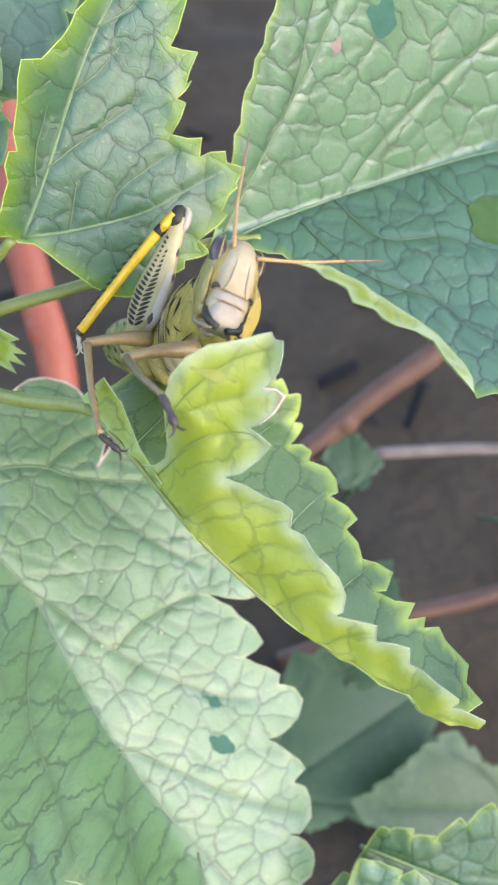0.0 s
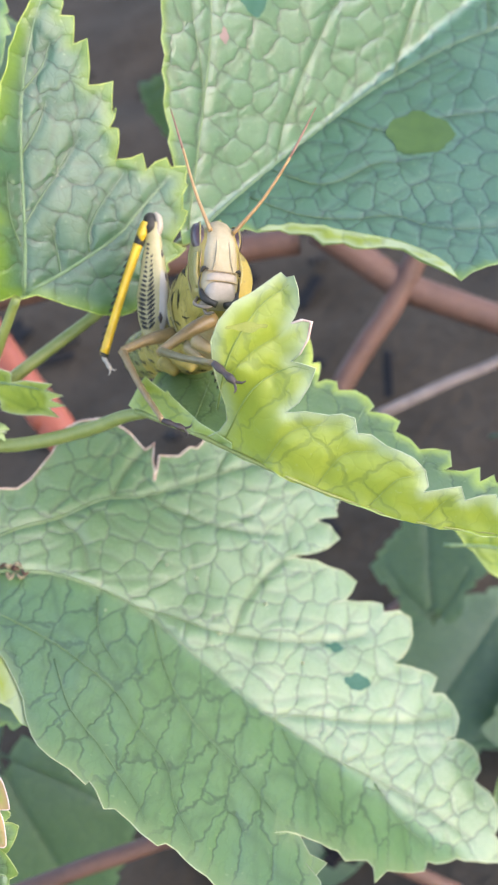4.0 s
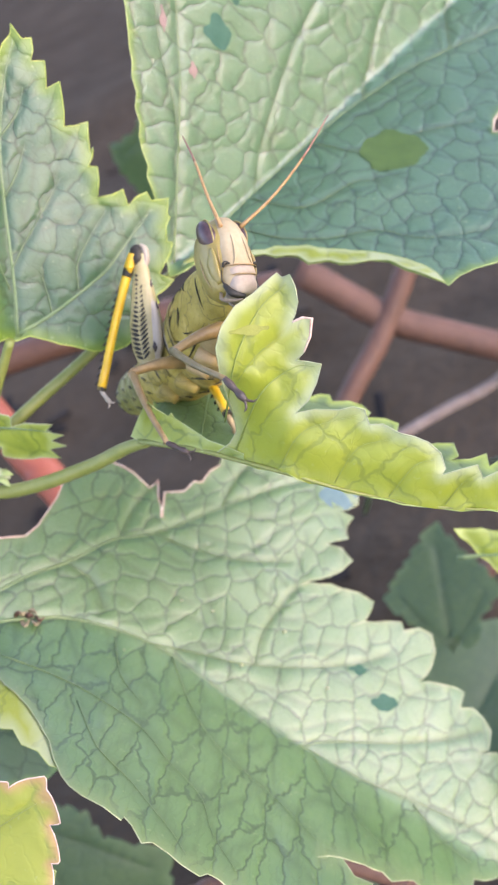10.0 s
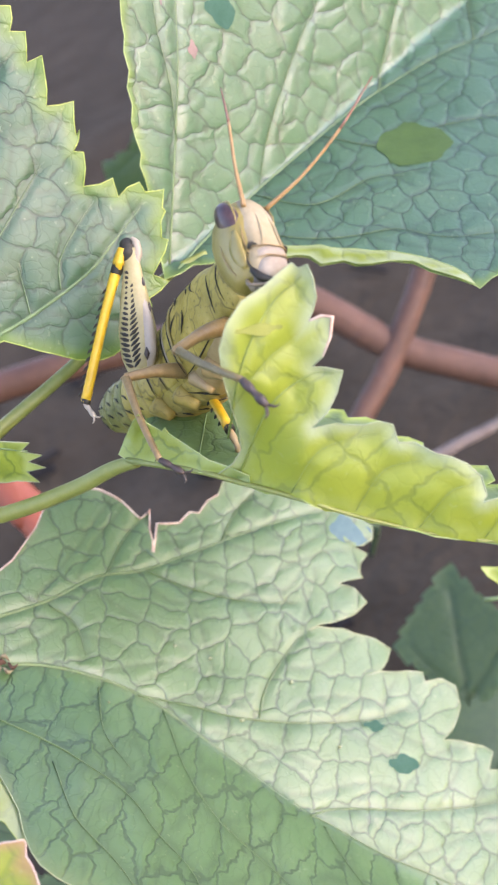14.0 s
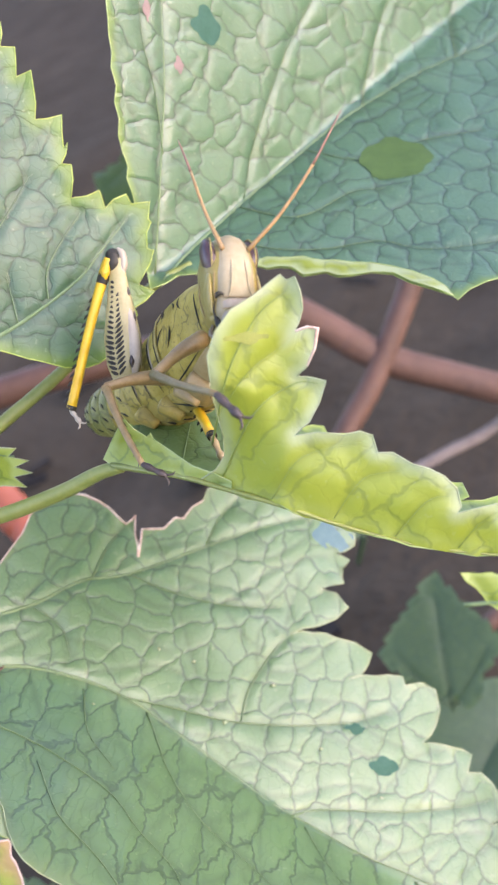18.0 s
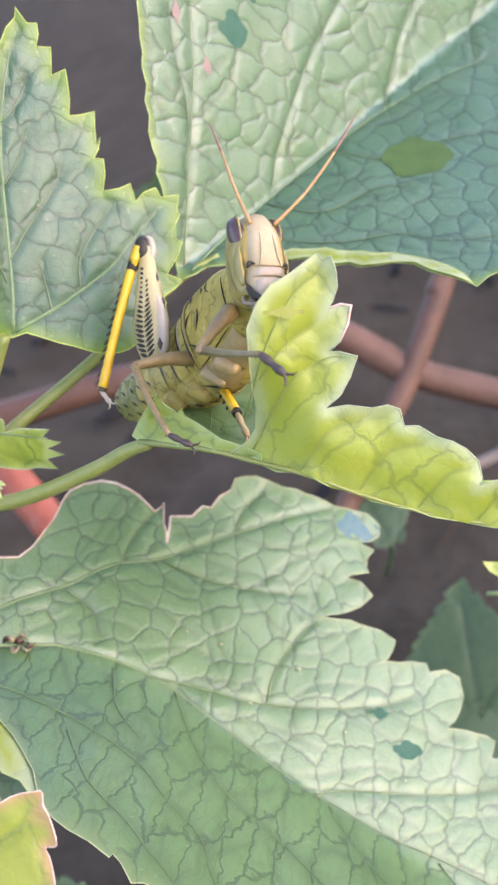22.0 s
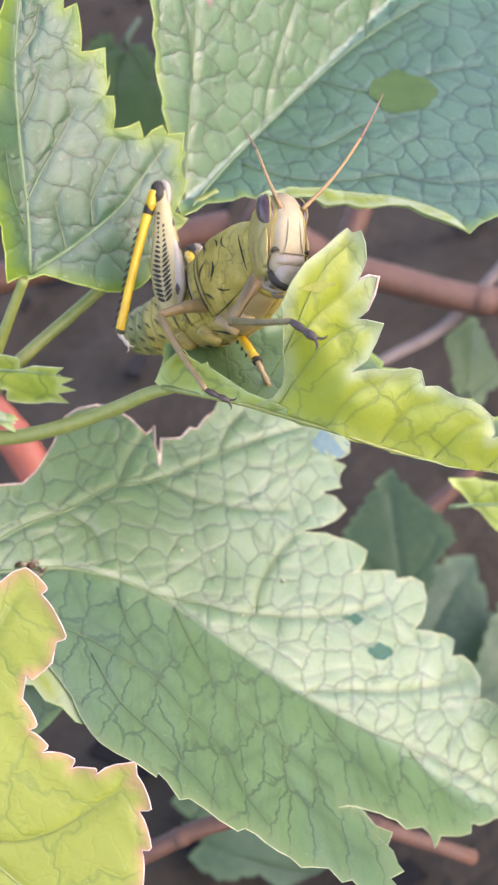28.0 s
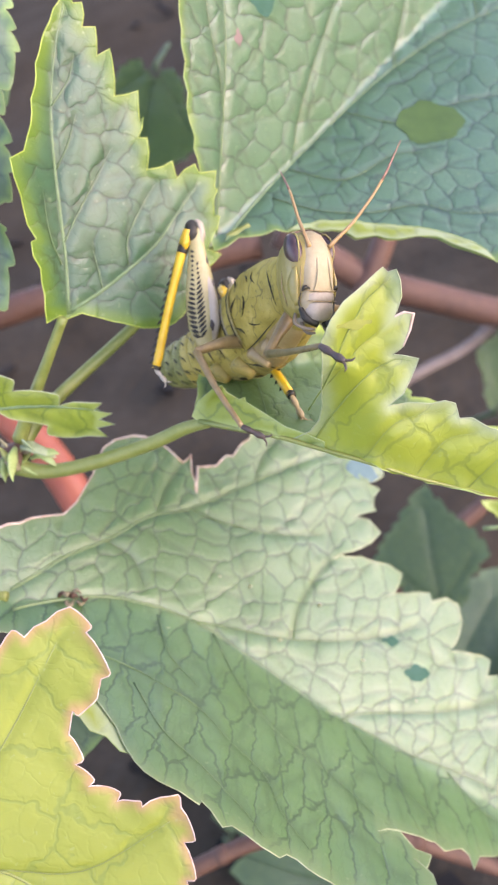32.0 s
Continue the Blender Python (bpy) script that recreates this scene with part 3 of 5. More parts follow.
stain(13.2, -29.2, 1.1, 0.5, -0.2, large_deep, M_TEAL, large, "small dark green eaten spot")
stain(11.0, -7.2, 2.7, 1.7, -0.3, large_deep, M_BLOTCH_BLUE, large, "smooth blue-green lobe tip")

LEFT_OUT = [(-26.6, 12.1, 0), (-25.1, 12.7, 0), (-23.3, 12.2, 0), (-20.7, 11.5, 0), (-18.5, 11, 0), (-16.2, 11.2, 0), (-14.2, 12.6, 0), (-12.7, 15.1, 0), (-11.4, 17, 0),
    (-11.6, 17.7, 0), (-9.6, 19.8, 0), (-11.2, 20.2, 0), (-10.7, 21.6, 0), (-9.8, 23.9, 0), (-10.5, 24.1, 0), (-10.5, 25.9, 0), (-10, 27.1, 0), (-10.3, 27.3, 0),
    (-10.2, 29.1, 0), (-12.2, 28.7, 0), (-12.6, 29.6, 0), (-13.8, 28.9, 0), (-14.6, 28, 0), (-15.3, 29.8, 0), (-16.4, 29, 0), (-18.1, 28.6, 0), (-17.9, 30.4, 0),
    (-18, 32, 0), (-18.8, 31.9, 0), (-18.4, 33.1, 0), (-18.4, 34.2, 0), (-18.8, 33.6, 0), (-19, 35.1, 0), (-18.9, 36.9, 0), (-20.3, 36.4, 0), (-21.3, 36.1, 0),
    (-21.3, 37.8, 0), (-21.6, 39.4, 0), (-21.8, 40.9, 0), (-23.3, 40.1, 0), (-23.2, 41.8, 0), (-23.4, 43.2, 0), (-24.6, 42.8, 0), (-24.5, 44.1, 0), (-24.7, 45.3, 0),
    (-25.7, 45, 0), (-26.7, 46.5, 0), (-26.8, 45.5, 0), (-28, 42.9, 0), (-29.4, 35.8, 0), (-29.7, 31.8, 0), (-30.3, 28.8, 0), (-31.6, 27.9, 0), (-30.8, 24.4, 0),
    (-29.5, 20.2, 0), (-29.9, 19.7, 0), (-29, 17.1, 0), (-28.6, 14.3, 0), (-28.6, 11.5, 0), (-27.3, 12.3, 0)]
LEFT_VEINS = [[(-26.5, 12.5), (-26.8, 19.1), (-27.6, 27), (-28, 33.6), (-27.6, 39.7), (-26.5, 45.3)],
    [(-26.3, 12.7), (-22, 15.9), (-17.4, 20.1), (-15.1, 23.4), (-12.2, 27.7)],
    [(-26.8, 20.1), (-25.4, 23.2), (-23.7, 26.7), (-22, 30.3)],
    [(-20.1, 18), (-20.2, 20.9), (-18.6, 24.5), (-17.1, 27.2)],
    [(-27.1, 17.7), (-28.2, 20.9), (-28.8, 25.4)],
    [(-27.5, 27.7), (-26.3, 30.5), (-25.5, 33.6)],
    [(-22.9, 15.4), (-23.5, 18), (-24, 20)],
    [(-27.9, 34.3), (-26.2, 37.2), (-25.6, 39.9)]]
left = leaf_thing("upright green leaf with sharply toothed margin")


def left_deep(x, y):
    ridge = -27 - 0.05 * (y - 12)  # beyond the midrib the blade bends forward
    return 8 - 0.5 * (x + 26.3) + 0.03 * (y - 12) + 0.9 * max(0.0, ridge - x)


# wide yellow rim and bead paint the light passing through the thin margin
blade("blade", LEFT_OUT, left_deep, LEFT_VEINS, M_LEAF, left, M_RIM_YELLOW, rim_width=1.0, width=0.24)

BROAD_OUT = [(-10.2, 20.3, 0), (-11.2, 25.7, 0), (-11.9, 29.2, 0), (-12.7, 33, 0), (-13.5, 37.6, 0), (-13.7, 40.9, 0), (-14, 44.2, 0), (-14.4, 48.7, 0), (-15, 53.7, 0),
    (-15.8, 66.9, 3), (-10.5, 83.8, 4), (8.3, 91.4, 4), (34.4, 82.6, 5), (48.8, 62, 5), (42.4, 53.5, 0), (37.1, 47.9, 0), (35.1, 46.3, 0), (32, 43.6, 0),
    (30.6, 41.9, 0), (30.2, 39.8, 0), (31.5, 39.9, 0), (34.4, 40.9, 0), (39.2, 36.6, 0), (39.6, 29.4, 0), (35.6, 24.5, 0), (31.2, 22.6, 0), (28.9, 21.9, 0),
    (27.1, 21.2, 0), (25.3, 20.6, 0), (23.5, 19.7, 0), (22.1, 18.6, 0), (21.7, 19.1, 0), (19.7, 19.9, 0), (17.5, 20.7, 0), (15.7, 21.7, 0), (13.5, 21.9, 0),
    (11.4, 21.5, 0), (8.6, 22.1, 0), (6.3, 21.8, 0), (5, 22.8, 0), (1, 23.1, 0), (-3, 22.9, 0), (-7.4, 22.1, 0)]
BROAD_VEINS = [[(-9, 21.6), (-6, 25.6), (-0.1, 32.3), (6.2, 38.8), (12.8, 45.1), (21.3, 51.4), (30, 56), (37, 59.4)],
    [(-10, 22.3), (-9.5, 31.6), (-9, 42.1), (-9.2, 48.8), (-9.4, 55.1)],
    [(-0.3, 32.3), (0.7, 38.6), (4.6, 50.5), (8.1, 58.1), (9.2, 61)],
    [(14.1, 46.3), (15.4, 53.4), (17.5, 60.2), (20.5, 64.6)],
    [(-3.1, 27.2), (2.9, 25.4), (8.7, 25.2), (14.6, 26.1), (20.2, 24.9), (30.3, 26.3)],
    [(-9.1, 35.1), (-9.8, 40.9), (-11.1, 46.3), (-11.6, 51.4)],
    [(26.5, 54.4), (26.7, 62.1), (28.5, 67.1)],
    [(7, 39.3), (13.9, 37.6), (20.3, 40.2), (28.1, 41.8)],
    [(-0.8, 31.1), (5.9, 29.6), (12.1, 33), (15.9, 33.3)]]
broad = leaf_thing("broad blue-green leaf with netted veins and a curled lower margin")


def broad_deep(x, y):
    u, v = x + 11, y - 21
    return -3.4 + 0.136 * u - 0.787 * v + 0.964 * max(0.0, v - 1.075 * u)  # the two halves meet in a crease along the main vein


blade("blade", BROAD_OUT, broad_deep, BROAD_VEINS, M_LEAF_DEEP, broad, M_RIM, width=0.17, height=0.18, dry=range(17, 22))
blade("curled_margin", [(21.7, 19.1, 0), (19.7, 20, 0), (17.5, 20.8, 0), (15.7, 21.8, 0), (13.6, 21.9, 0), (11.4, 21.6, 0), (8.6, 22.2, 0), (6.3, 21.9, 0), (5, 22.9, 0), (1, 23.1, 0), (-1.5, 23, 0), (1, 23.7, 0), (5, 24, 0), (8.6, 23.5, 0), (11.5, 23.2, 0), (13.6, 23.1, 0), (15.7, 22.8, 0), (17.7, 22, 0), (19.8, 21, 0)], lambda x, y: broad_deep(x, y) + 0.7, [], M_UNDER_GLOW, broad, M_RIM, "bright yellow-green curled lower margin", sub=False, height=0.16, rim_width=0.3)
for x, y, w, h in ((-7.4, 44.8, 0.5, 0.8), (-10.7, 49.6, 0.3, 1.5)):
    stain(x, y, w, h, 0.1, broad_deep, M_PINK, broad, "small pink stain")
for x, y, w, h in ((-4.6, 49.8, 1.4, 1.9), (-2.6, 54.6, 1.0, 0.9)):
    stain(x, y, w, h, 0.2, broad_deep, M_TEAL, broad, "dull blue-green stain")
stain(17.2, 37.6, 4.3, 2.9, 0.0, broad_deep, M_BLOTCH, broad, "olive-green eaten-thin blotch")

yellow = leaf_thing("yellow-green leaf with a gnawed, reddened margin")
blade("blade", [(-24.6, -14.6, 0), (-23.2, -16.9, 1), (-21.9, -21.1, 1), (-22.2, -22.7, 0), (-24.3, -23.9, 1), (-24.8, -26.1, 0), (-24.2, -28.7, 1), (-23, -30.6, 1), (-20.5, -32.1, 1), (-18.3, -32.4, 1), (-14.8, -32.4, 1), (-14.3, -38.9, 2), (-15.1, -42.3, 1), (-14.2, -46.8, 1), (-13.5, -53.2, 2), (-18.6, -61, 3), (-36.1, -60.3, 4), (-45.5, -41.7, 4), (-42.8, -26.6, 3), (-34.6, -23.2, 3), (-28.7, -17.3, 2)], lambda x, y: 33 + 0.004 * ((x + 30) ** 2) - 0.08 * (y + 35), [[(-40.6, -36.7), (-31.4, -38), (-25.5, -41.7), (-19.1, -47.7), (-17.1, -54.1)],
    [(-40.6, -35.7), (-32.3, -29.3), (-25.3, -16.9)],
    [(-31.4, -38), (-23.5, -38.2), (-15.6, -33.7)]], M_LEAF_YELLOW, yellow, M_RIM_DRY, rim_width=0.45, sub=False, vein_mat=M_STALK, width=0.2)

H_MID = [(-12.5, 1, 12), (-8.9, 0.4, 16.4), (-5.6, -0.2, 19.9), (-2.5, -1.1, 22.3), (2.3, -2.5, 26), (7, -4, 26.2), (11.7, -5.2, 26.4), (15.2, -5.9, 26.5), (20.4, -6.4, 26.7), (25.7, -6.5, 27), (27.2, -7.1, 28), (32, -6.1, 28)]


def mid_at(x):
    xs = [p[0] for p in H_MID]
    return float(np.interp(x, xs, [p[1] for p in H_MID])), float(np.interp(x, xs, [p[2] for p in H_MID]))


def front_deep(x, y):
    my, mz = mid_at(x)
    h = max(0.0, y - my)
    return mz + (0.7 * h if h < 3.2 else 2.24 + 0.3 * (h - 3.2)) * min(1.0, max(0.25, (x + 9) / 6)) + 1.5 * max(0.0, 2 - x) * min(1.0, max(0.0, (h - 3) / 5)) + 0.25 * math.sin(x * 0.5)


def back_deep(x, y):
    my, mz = mid_at(x)
    return max(2.0 - 0.6 * max(0.0, x), mz - 2.6 * max(0.0, y - my)) + 0.3 * math.sin(x * 0.6)


folded = leaf_thing("folded yellow-green leaf with gnawed tip, its sun glow painted in")
fold_line = [(x, y, 0) for x, y, _ in H_MID]
FRONT_OUT = [(-4.4, -0.7, 0), (-2.8, 0.4, 0), (-2.2, 1.6, 0), (-2.5, 3.1, 0), (-3.2, 4.8, 0), (-3.8, 6.9, 0), (-4, 9, 0), (-3.4, 10.8, 0), (-2.3, 12.5, 0), (-0.7, 13.8, 0), (0.9, 15.3, 0),
    (1.6, 15.7, 0), (2.1, 15.2, 0), (2.6, 15.4, 0), (3.1, 14.4, 0), (3.5, 13.1, 0), (3.3, 11.9, 0), (2.9, 11.4, 0), (3.9, 11.7, 0), (4.6, 11.6, 0),
    (4.5, 10.1, 0), (4, 8.6, 0), (3.3, 8, 0), (4.2, 7.9, 0), (5.6, 7.5, 0), (5.1, 5.9, 0), (4.3, 4.3, 0), (3.3, 3.1, 0), (5.1, 3.5, 0),
    (7.3, 3.4, 0), (9.7, 3.3, 0), (10.1, 1.8, 0), (11.3, 1.8, 0), (12.9, 0.9, 0), (14.2, 0.7, 0), (15.6, 0.2, 0), (16.8, -0.9, 0), (17.2, -2.4, 0),
    (16.9, -3.1, 0), (18.6, -2.6, 0), (20.3, -2.1, 0), (20.8, -3.3, 0), (22.3, -2.6, 0), (23.5, -2.5, 0), (24.2, -3.8, 0), (29, -5.3, 1), (32, -6.1, 1)]
FRONT_VEINS = [[(-2.5, -0.7), (-0.1, 4.8), (3.1, 7.3), (5, 7.3)],
    [(-3.3, 2.6), (-2.3, 8), (-0.1, 12.4), (2.4, 14.7)],
    [(1.7, -2.1), (4, 1.4), (9.1, 2.8)],
    [(7, -3.6), (9.1, -0.3), (12.5, 0.5)],
    [(12.2, -5), (14.3, -2.1), (16.5, -1.5)],
    [(17.5, -5.9), (19, -3.8), (20.6, -2.6)],
    [(-2.6, 5.3), (-0.6, 8.1), (2.2, 10.4)]]
fold_back = [p for p in reversed(fold_line) if -4 < p[0] < 31]
# the glow is painted in; wide pale rim paints sheen on the bent-back teeth
front = blade("front_half", FRONT_OUT + fold_back, front_deep, FRONT_VEINS, M_UNDER_GLOW, folded, M_RIM_PALE, "yellow-green underside with painted glow, gnawed upright lobe", sub=False, width=0.10, sink=0.3, step=0.7, vein_mat=M_VEIN_YELLOW, rim_width=0.75, dry=range(18, 23), hidden=[0] + list(range(len(FRONT_OUT), len(FRONT_OUT) + len(fold_back))))
blade("basal_lobe", [(-13.2, 1.5, 0), (-12.6, 3.0, 0), (-11.7, 4.4, 0), (-11.0, 5.0, 0), (-10.3, 4.3, 0), (-9.1, 3.5, 0), (-8.8, 3.7, 0), (-8.5, 3.1, 0), (-6.9, 2.1, 0), (-5, 0.9, 0), (-3, 0.2, 0), (-1.5, -0.6, 0), (-1.5, -1.4, 0)] + [p for p in reversed(fold_line) if p[0] < -2], lambda x, y: front_deep(x, y) + 0.1, [], M_BASAL, folded, M_RIM, "small green basal lobe", sub=False, rim_width=0.25)
blade("back_half", [(32.1, -4.8, 0), (30.4, -4.2, 0), (30.6, -3.2, 0), (28.4, -2.6, 0)] + [(27.5, -2, 0), (26, -2.5, 0), (26, -1.9, 0), (24.1, -2.5, 0), (24.6, -1.3, 0), (22.6, -1.7, 0), (20.8, -1.9, 0), (21.6, -1.4, 0), (21.8, -0.1, 0), (18.4, -0.3, 0), (17.5, 0.7, 0), (16, 1.3, 0), (16.8, 2.5, 0), (15.3, 3.1, 0), (13.1, 3.2, 0), (13.7, 3.7, 0), (13.1, 4.6, 0), (11.7, 5.3, 0), (9.7, 5.2, 0), (9.4, 6.2, 0), (7, 5.8, 0)] + [(6.3, 8.0, 1), (4.4, 10.4, 1), (0.9, 12, 2), (-3.7, 12.6, 2), (-9.7, 9.2, 1), (-11.9, 3.7, 0)] + fold_line[:-1], back_deep, [[(2, -2), (3, 4), (5, 8)], [(9, -4), (11, 1), (13, 4)], [(-6, 0), (-5, 6), (-4, 11)], [(15, -6), (18, -2), (20, 0)]], M_BACK, folded, M_RIM, "green upper side", step=0.7, width=0.2, height=0.42)
bm = bmesh.new()
tube(bm, [Vector(p) for p in smooth_line(H_MID, 5)], [0.34, 0.24, 0.16, 0.1, 0.06], 8)
part("midrib", bm, M_STALK, folded)
# shadow of the far front foot showing through the lobe, painted on
M_FOOT_SHADOW = plain("foot_shadow", (0.16, 0.18, 0.025), (0.2, 0.22, 0.04), 0.9, 0.6)
stain(-0.9, 10.6, 1.7, 0.4, 0.15, front_deep, M_FOOT_SHADOW, folded, "thin grey-olive painted shadow of the far front foot")

for label, outline, deep, mat, rim in (
        ("small narrow bright leaf at the shoot's joint", [(-38.4, 6.2, 0), (-37.1, 6.2, 1), (-32.9, 4.1, 1), (-28, 2.5, 1), (-24.8, 2.9, 0), (-23.2, 2.7, 0), (-24.2, 1.8, 0), (-22.2, 1.6, 0), (-23.7, 0.8, 0), (-21.9, 0.2, 0), (-23.9, -0.1, 0), (-22.8, -1.3, 0), (-25.1, -1.1, 0), (-29.4, 0.3, 1), (-33.6, 1.1, 0), (-36.4, 2.7, 0)], lambda x, y: 4 + 0.9 * (y - 2), M_BASAL, M_RIM_PALE),
        ("dark blue-green leaf with toothed margin", [(-51.2, 18.3, 0), (-54, 35, 3), (-48.8, 58.9, 4), (-36.5, 57.5, 3), (-35.2, 50.9, 1), (-34.2, 47.6, 1), (-33.2, 42.9, 2), (-34.8, 38.6, 1), (-35.2, 35.7, 1), (-34.1, 29.1, 2), (-34.5, 25.8, 1), (-42.5, 24.4, 1)], lambda x, y: -2 - 0.2 * (x + 36), M_LEAF_DARK, M_RIM),
        ("small dark green toothed leaf", [(-42.7, 2.6, 0), (-51.4, 13.8, 3), (-53, 30.1, 3), (-42, 31.9, 2), (-40, 28.2, 1), (-37.5, 28.1, 1), (-36.9, 24.6, 1), (-33.9, 21.7, 2), (-33.6, 17.9, 1), (-34.7, 13.1, 1), (-37, 10, 1)], lambda x, y: 4 - 0.2 * (x + 36), M_LEAF_DARK, M_RIM),
        ("shaded blue-green leaf behind the upright leaf", [(-63.4, 23.5, 0), (-63.9, 42.9, 3), (-45.2, 55.5, 4), (-37, 48.6, 2), (-40.4, 35.2, 2), (-38.8, 30, 1), (-47.2, 24.8, 2)], lambda x, y: -30 - 0.1 * x, M_LEAF_DARK, M_VEIN),
        ("olive green leaf under the large leaf", [(36.1, -50, 0), (38.4, -41.8, 1), (40.1, -34.3, 1), (46, -33.4, 2), (51, -26.2, 2), (59.8, -22.5, 2), (70.4, -37.8, 3), (44.7, -57.4, 3)], lambda x, y: -17 - 0.15 * (x - 48), M_LEAF, M_RIM),
        ("small blue-green leaf under the large leaf", [(37.7, -43.6, 0), (37.9, -35.8, 1), (41.9, -36.4, 1), (43.5, -34.4, 1), (48.8, -37.4, 1), (46.2, -45.4, 2)], lambda x, y: -8, M_LEAF_DEEP, M_RIM),
        ("bright green hanging leaf under the folded leaf", [(26.3, -11.5, 0), (34.9, -12.4, 0), (40.1, -15.5, 0), (39.1, -20.3, 0), (34.7, -19.2, 0), (31.1, -15.9, 0), (28.3, -13.2, 0)], lambda x, y: -20 + 0.2 * (y + 15), M_BASAL, M_RIM_YELLOW),
        ("dark green leaf behind the yellow-green leaf", [(-38.5, -29.6, 0), (-31.6, -30.4, 0), (-27.8, -34.3, 0), (-23.6, -38.9, 1), (-28.6, -42.4, 1), (-33.2, -43.5, 2), (-39.3, -40.3, 1), (-42.3, -34.2, 1)], lambda x, y: -10, M_LEAF_DARK, M_VEIN),
        ("dark toothed leaf behind the yellow-green leaf", [(-24.4, -37.5, 0), (-21.1, -40.8, 1), (-19.6, -41.4, 1), (-21.4, -43.5, 1), (-20.1, -46.6, 1), (-20.7, -48.4, 1), (-19.3, -51.1, 1), (-21.4, -55.6, 1), (-27.4, -53.1, 0)], lambda x, y: 24, M_LEAF_DARK, M_RIM),
        ("pale curled leaf tip with a pink end", [(-16.2, -42.1, 0), (-15, -39.3, 0), (-13.4, -37.9, 0), (-13.1, -35.8, 0), (-12.3, -36.5, 1), (-12.5, -37.9, 0), (-11.9, -38.7, 1), (-13.9, -41.2, 0), (-14.6, -43.1, 0)], lambda x, y: 52.2, M_LEAF, M_RIM_DRY)):
    root = leaf_thing(label)
    xs, ys = [p[0] for p in outline], [p[1] for p in outline]
    a, b = Vector((min(xs), sum(ys) / len(ys))), Vector((max(xs), sum(ys) / len(ys)))
    blade("blade", outline, deep, [[a.lerp(b, 0.05), a.lerp(b, 0.5) + Vector((0, 0.5)), a.lerp(b, 0.9)]], mat, root, rim, width=0.3)

# ---- stalks and the joint of the shoot ----
shoot = thing("leafy_shoot", "green shoot with a brown budded joint carrying the leaf stalks", "shoot", (-34, -4, -1))
SHOOT = Vector((-34, -4, -1))
for name, points, radii, mat in (
        ("stalk", [(-11.5, 0.9, 12.4), (-14, 0.2, 10.6), (-18, -1.7, 8), (-24.6, -4.1, 4), (-30, -5.2, 1), (-34, -4.6, -0.5)], [0.6, 0.75, 0.8, 0.85, 1.0], M_STALK),
        ("stalk", [(-27, 12.0, 9.0), (-29, 7.5, 6), (-31.2, 2.7, 2.5), (-33, -1.6, -0.5)], [0.55, 0.6, 0.75, 0.9], M_STALK),
        ("stalk", [(-6, 23.5, -5), (-11, 20.3, -4.4), (-20, 11.4, -4), (-29.4, 2.5, -2), (-33, -2.6, -1)], [0.5, 0.6, 0.75, 0.95], M_STALK),
        ("stalk", [(-34.4, -19.6, 1.2), (-38, -19.5, 0), (-41, -15, -3), (-39, -8, -3), (-35, -4.5, -2)], [0.6, 0.7, 0.8, 0.9], M_STALK),
        ("stem", [(-32.5, -3.5, -0.5), (-37, -4.6, -2), (-46, -8, -8), (-62, -30, -34), (-80, -80, -70), (-95, -125, -125)], [1.9, 1.5, 1.6, 2.0, 2.6], M_CANE_OLD)):
    bm = bmesh.new()
    tube(bm, smooth_line([Vector(p) - SHOOT for p in points], 7), radii, 10)
    part(name, bm, mat, shoot)
rnd = random.Random(7)
for k in range(9):
    bm = bmesh.new()
    a = Vector((rnd.uniform(-2.2, 2.4), rnd.uniform(-1.6, 1.8), rnd.uniform(-0.5, 2.2)))
    way = Vector((rnd.uniform(-1, 1.4), rnd.uniform(-0.6, 1.2), rnd.uniform(0, 1))).normalized()
    tube(bm, smooth_line([a, a + way * 1.1, a + way * 2.2 + Vector((0, 0.4, 0))], 4), [0.5, 0.75, 0.45, 0.1], 7, 0.5)
    part("bud_scale", bm, M_BUD if k % 3 else M_STALK, shoot)

for k in range(8):  # frayed pale sepals round the joint
    a = Vector((1.2, 0.7, 0.7)) + Vector((rnd.uniform(-1.5, 1.5), rnd.uniform(-1.2, 1.2), rnd.uniform(-0.5, 1.5)))
    way = Vector((rnd.uniform(-0.3, 1.4), rnd.uniform(-0.5, 1.0), rnd.uniform(0.0, 0.9))).normalized()
    bm = bmesh.new()
    tube(bm, smooth_line([a, a + way * 1.6, a + way * 3.0 + Vector((0.2, -0.4, 0.3)), a + way * 3.8 + Vector((0.5, -0.9, 0.2))], 4), [0.25, 0.75, 0.5, 0.06], 8, 0.28)
    part("sepal", bm, M_RIM_PALE if k % 3 == 0 else M_RIM, shoot, "frayed pale green sepal")

scrap = thing("dry_petal_scrap", "tiny brown withered scrap resting on the large leaf", "plant debris", (-27.5, -20.2, large_deep(-27.5, -20.2) + 0.4))
for k in range(7):
    bm = bmesh.new()
    a = Vector((k * 0.42 - 1.3, 0.5 * math.sin(k * 2.1), 0.15 * (k % 3)))
    tube(bm, smooth_line([a, a + Vector((0.5, 0.55 * math.cos(k * 1.7), 0.5)), a + Vector((1.0, 0.2 * math.sin(k), 0.25))], 4), [0.25, 0.5, 0.12], 6, 0.45)
    part("shred", bm, M_CANE_OLD if k % 3 == 0 else M_BUD, scrap)

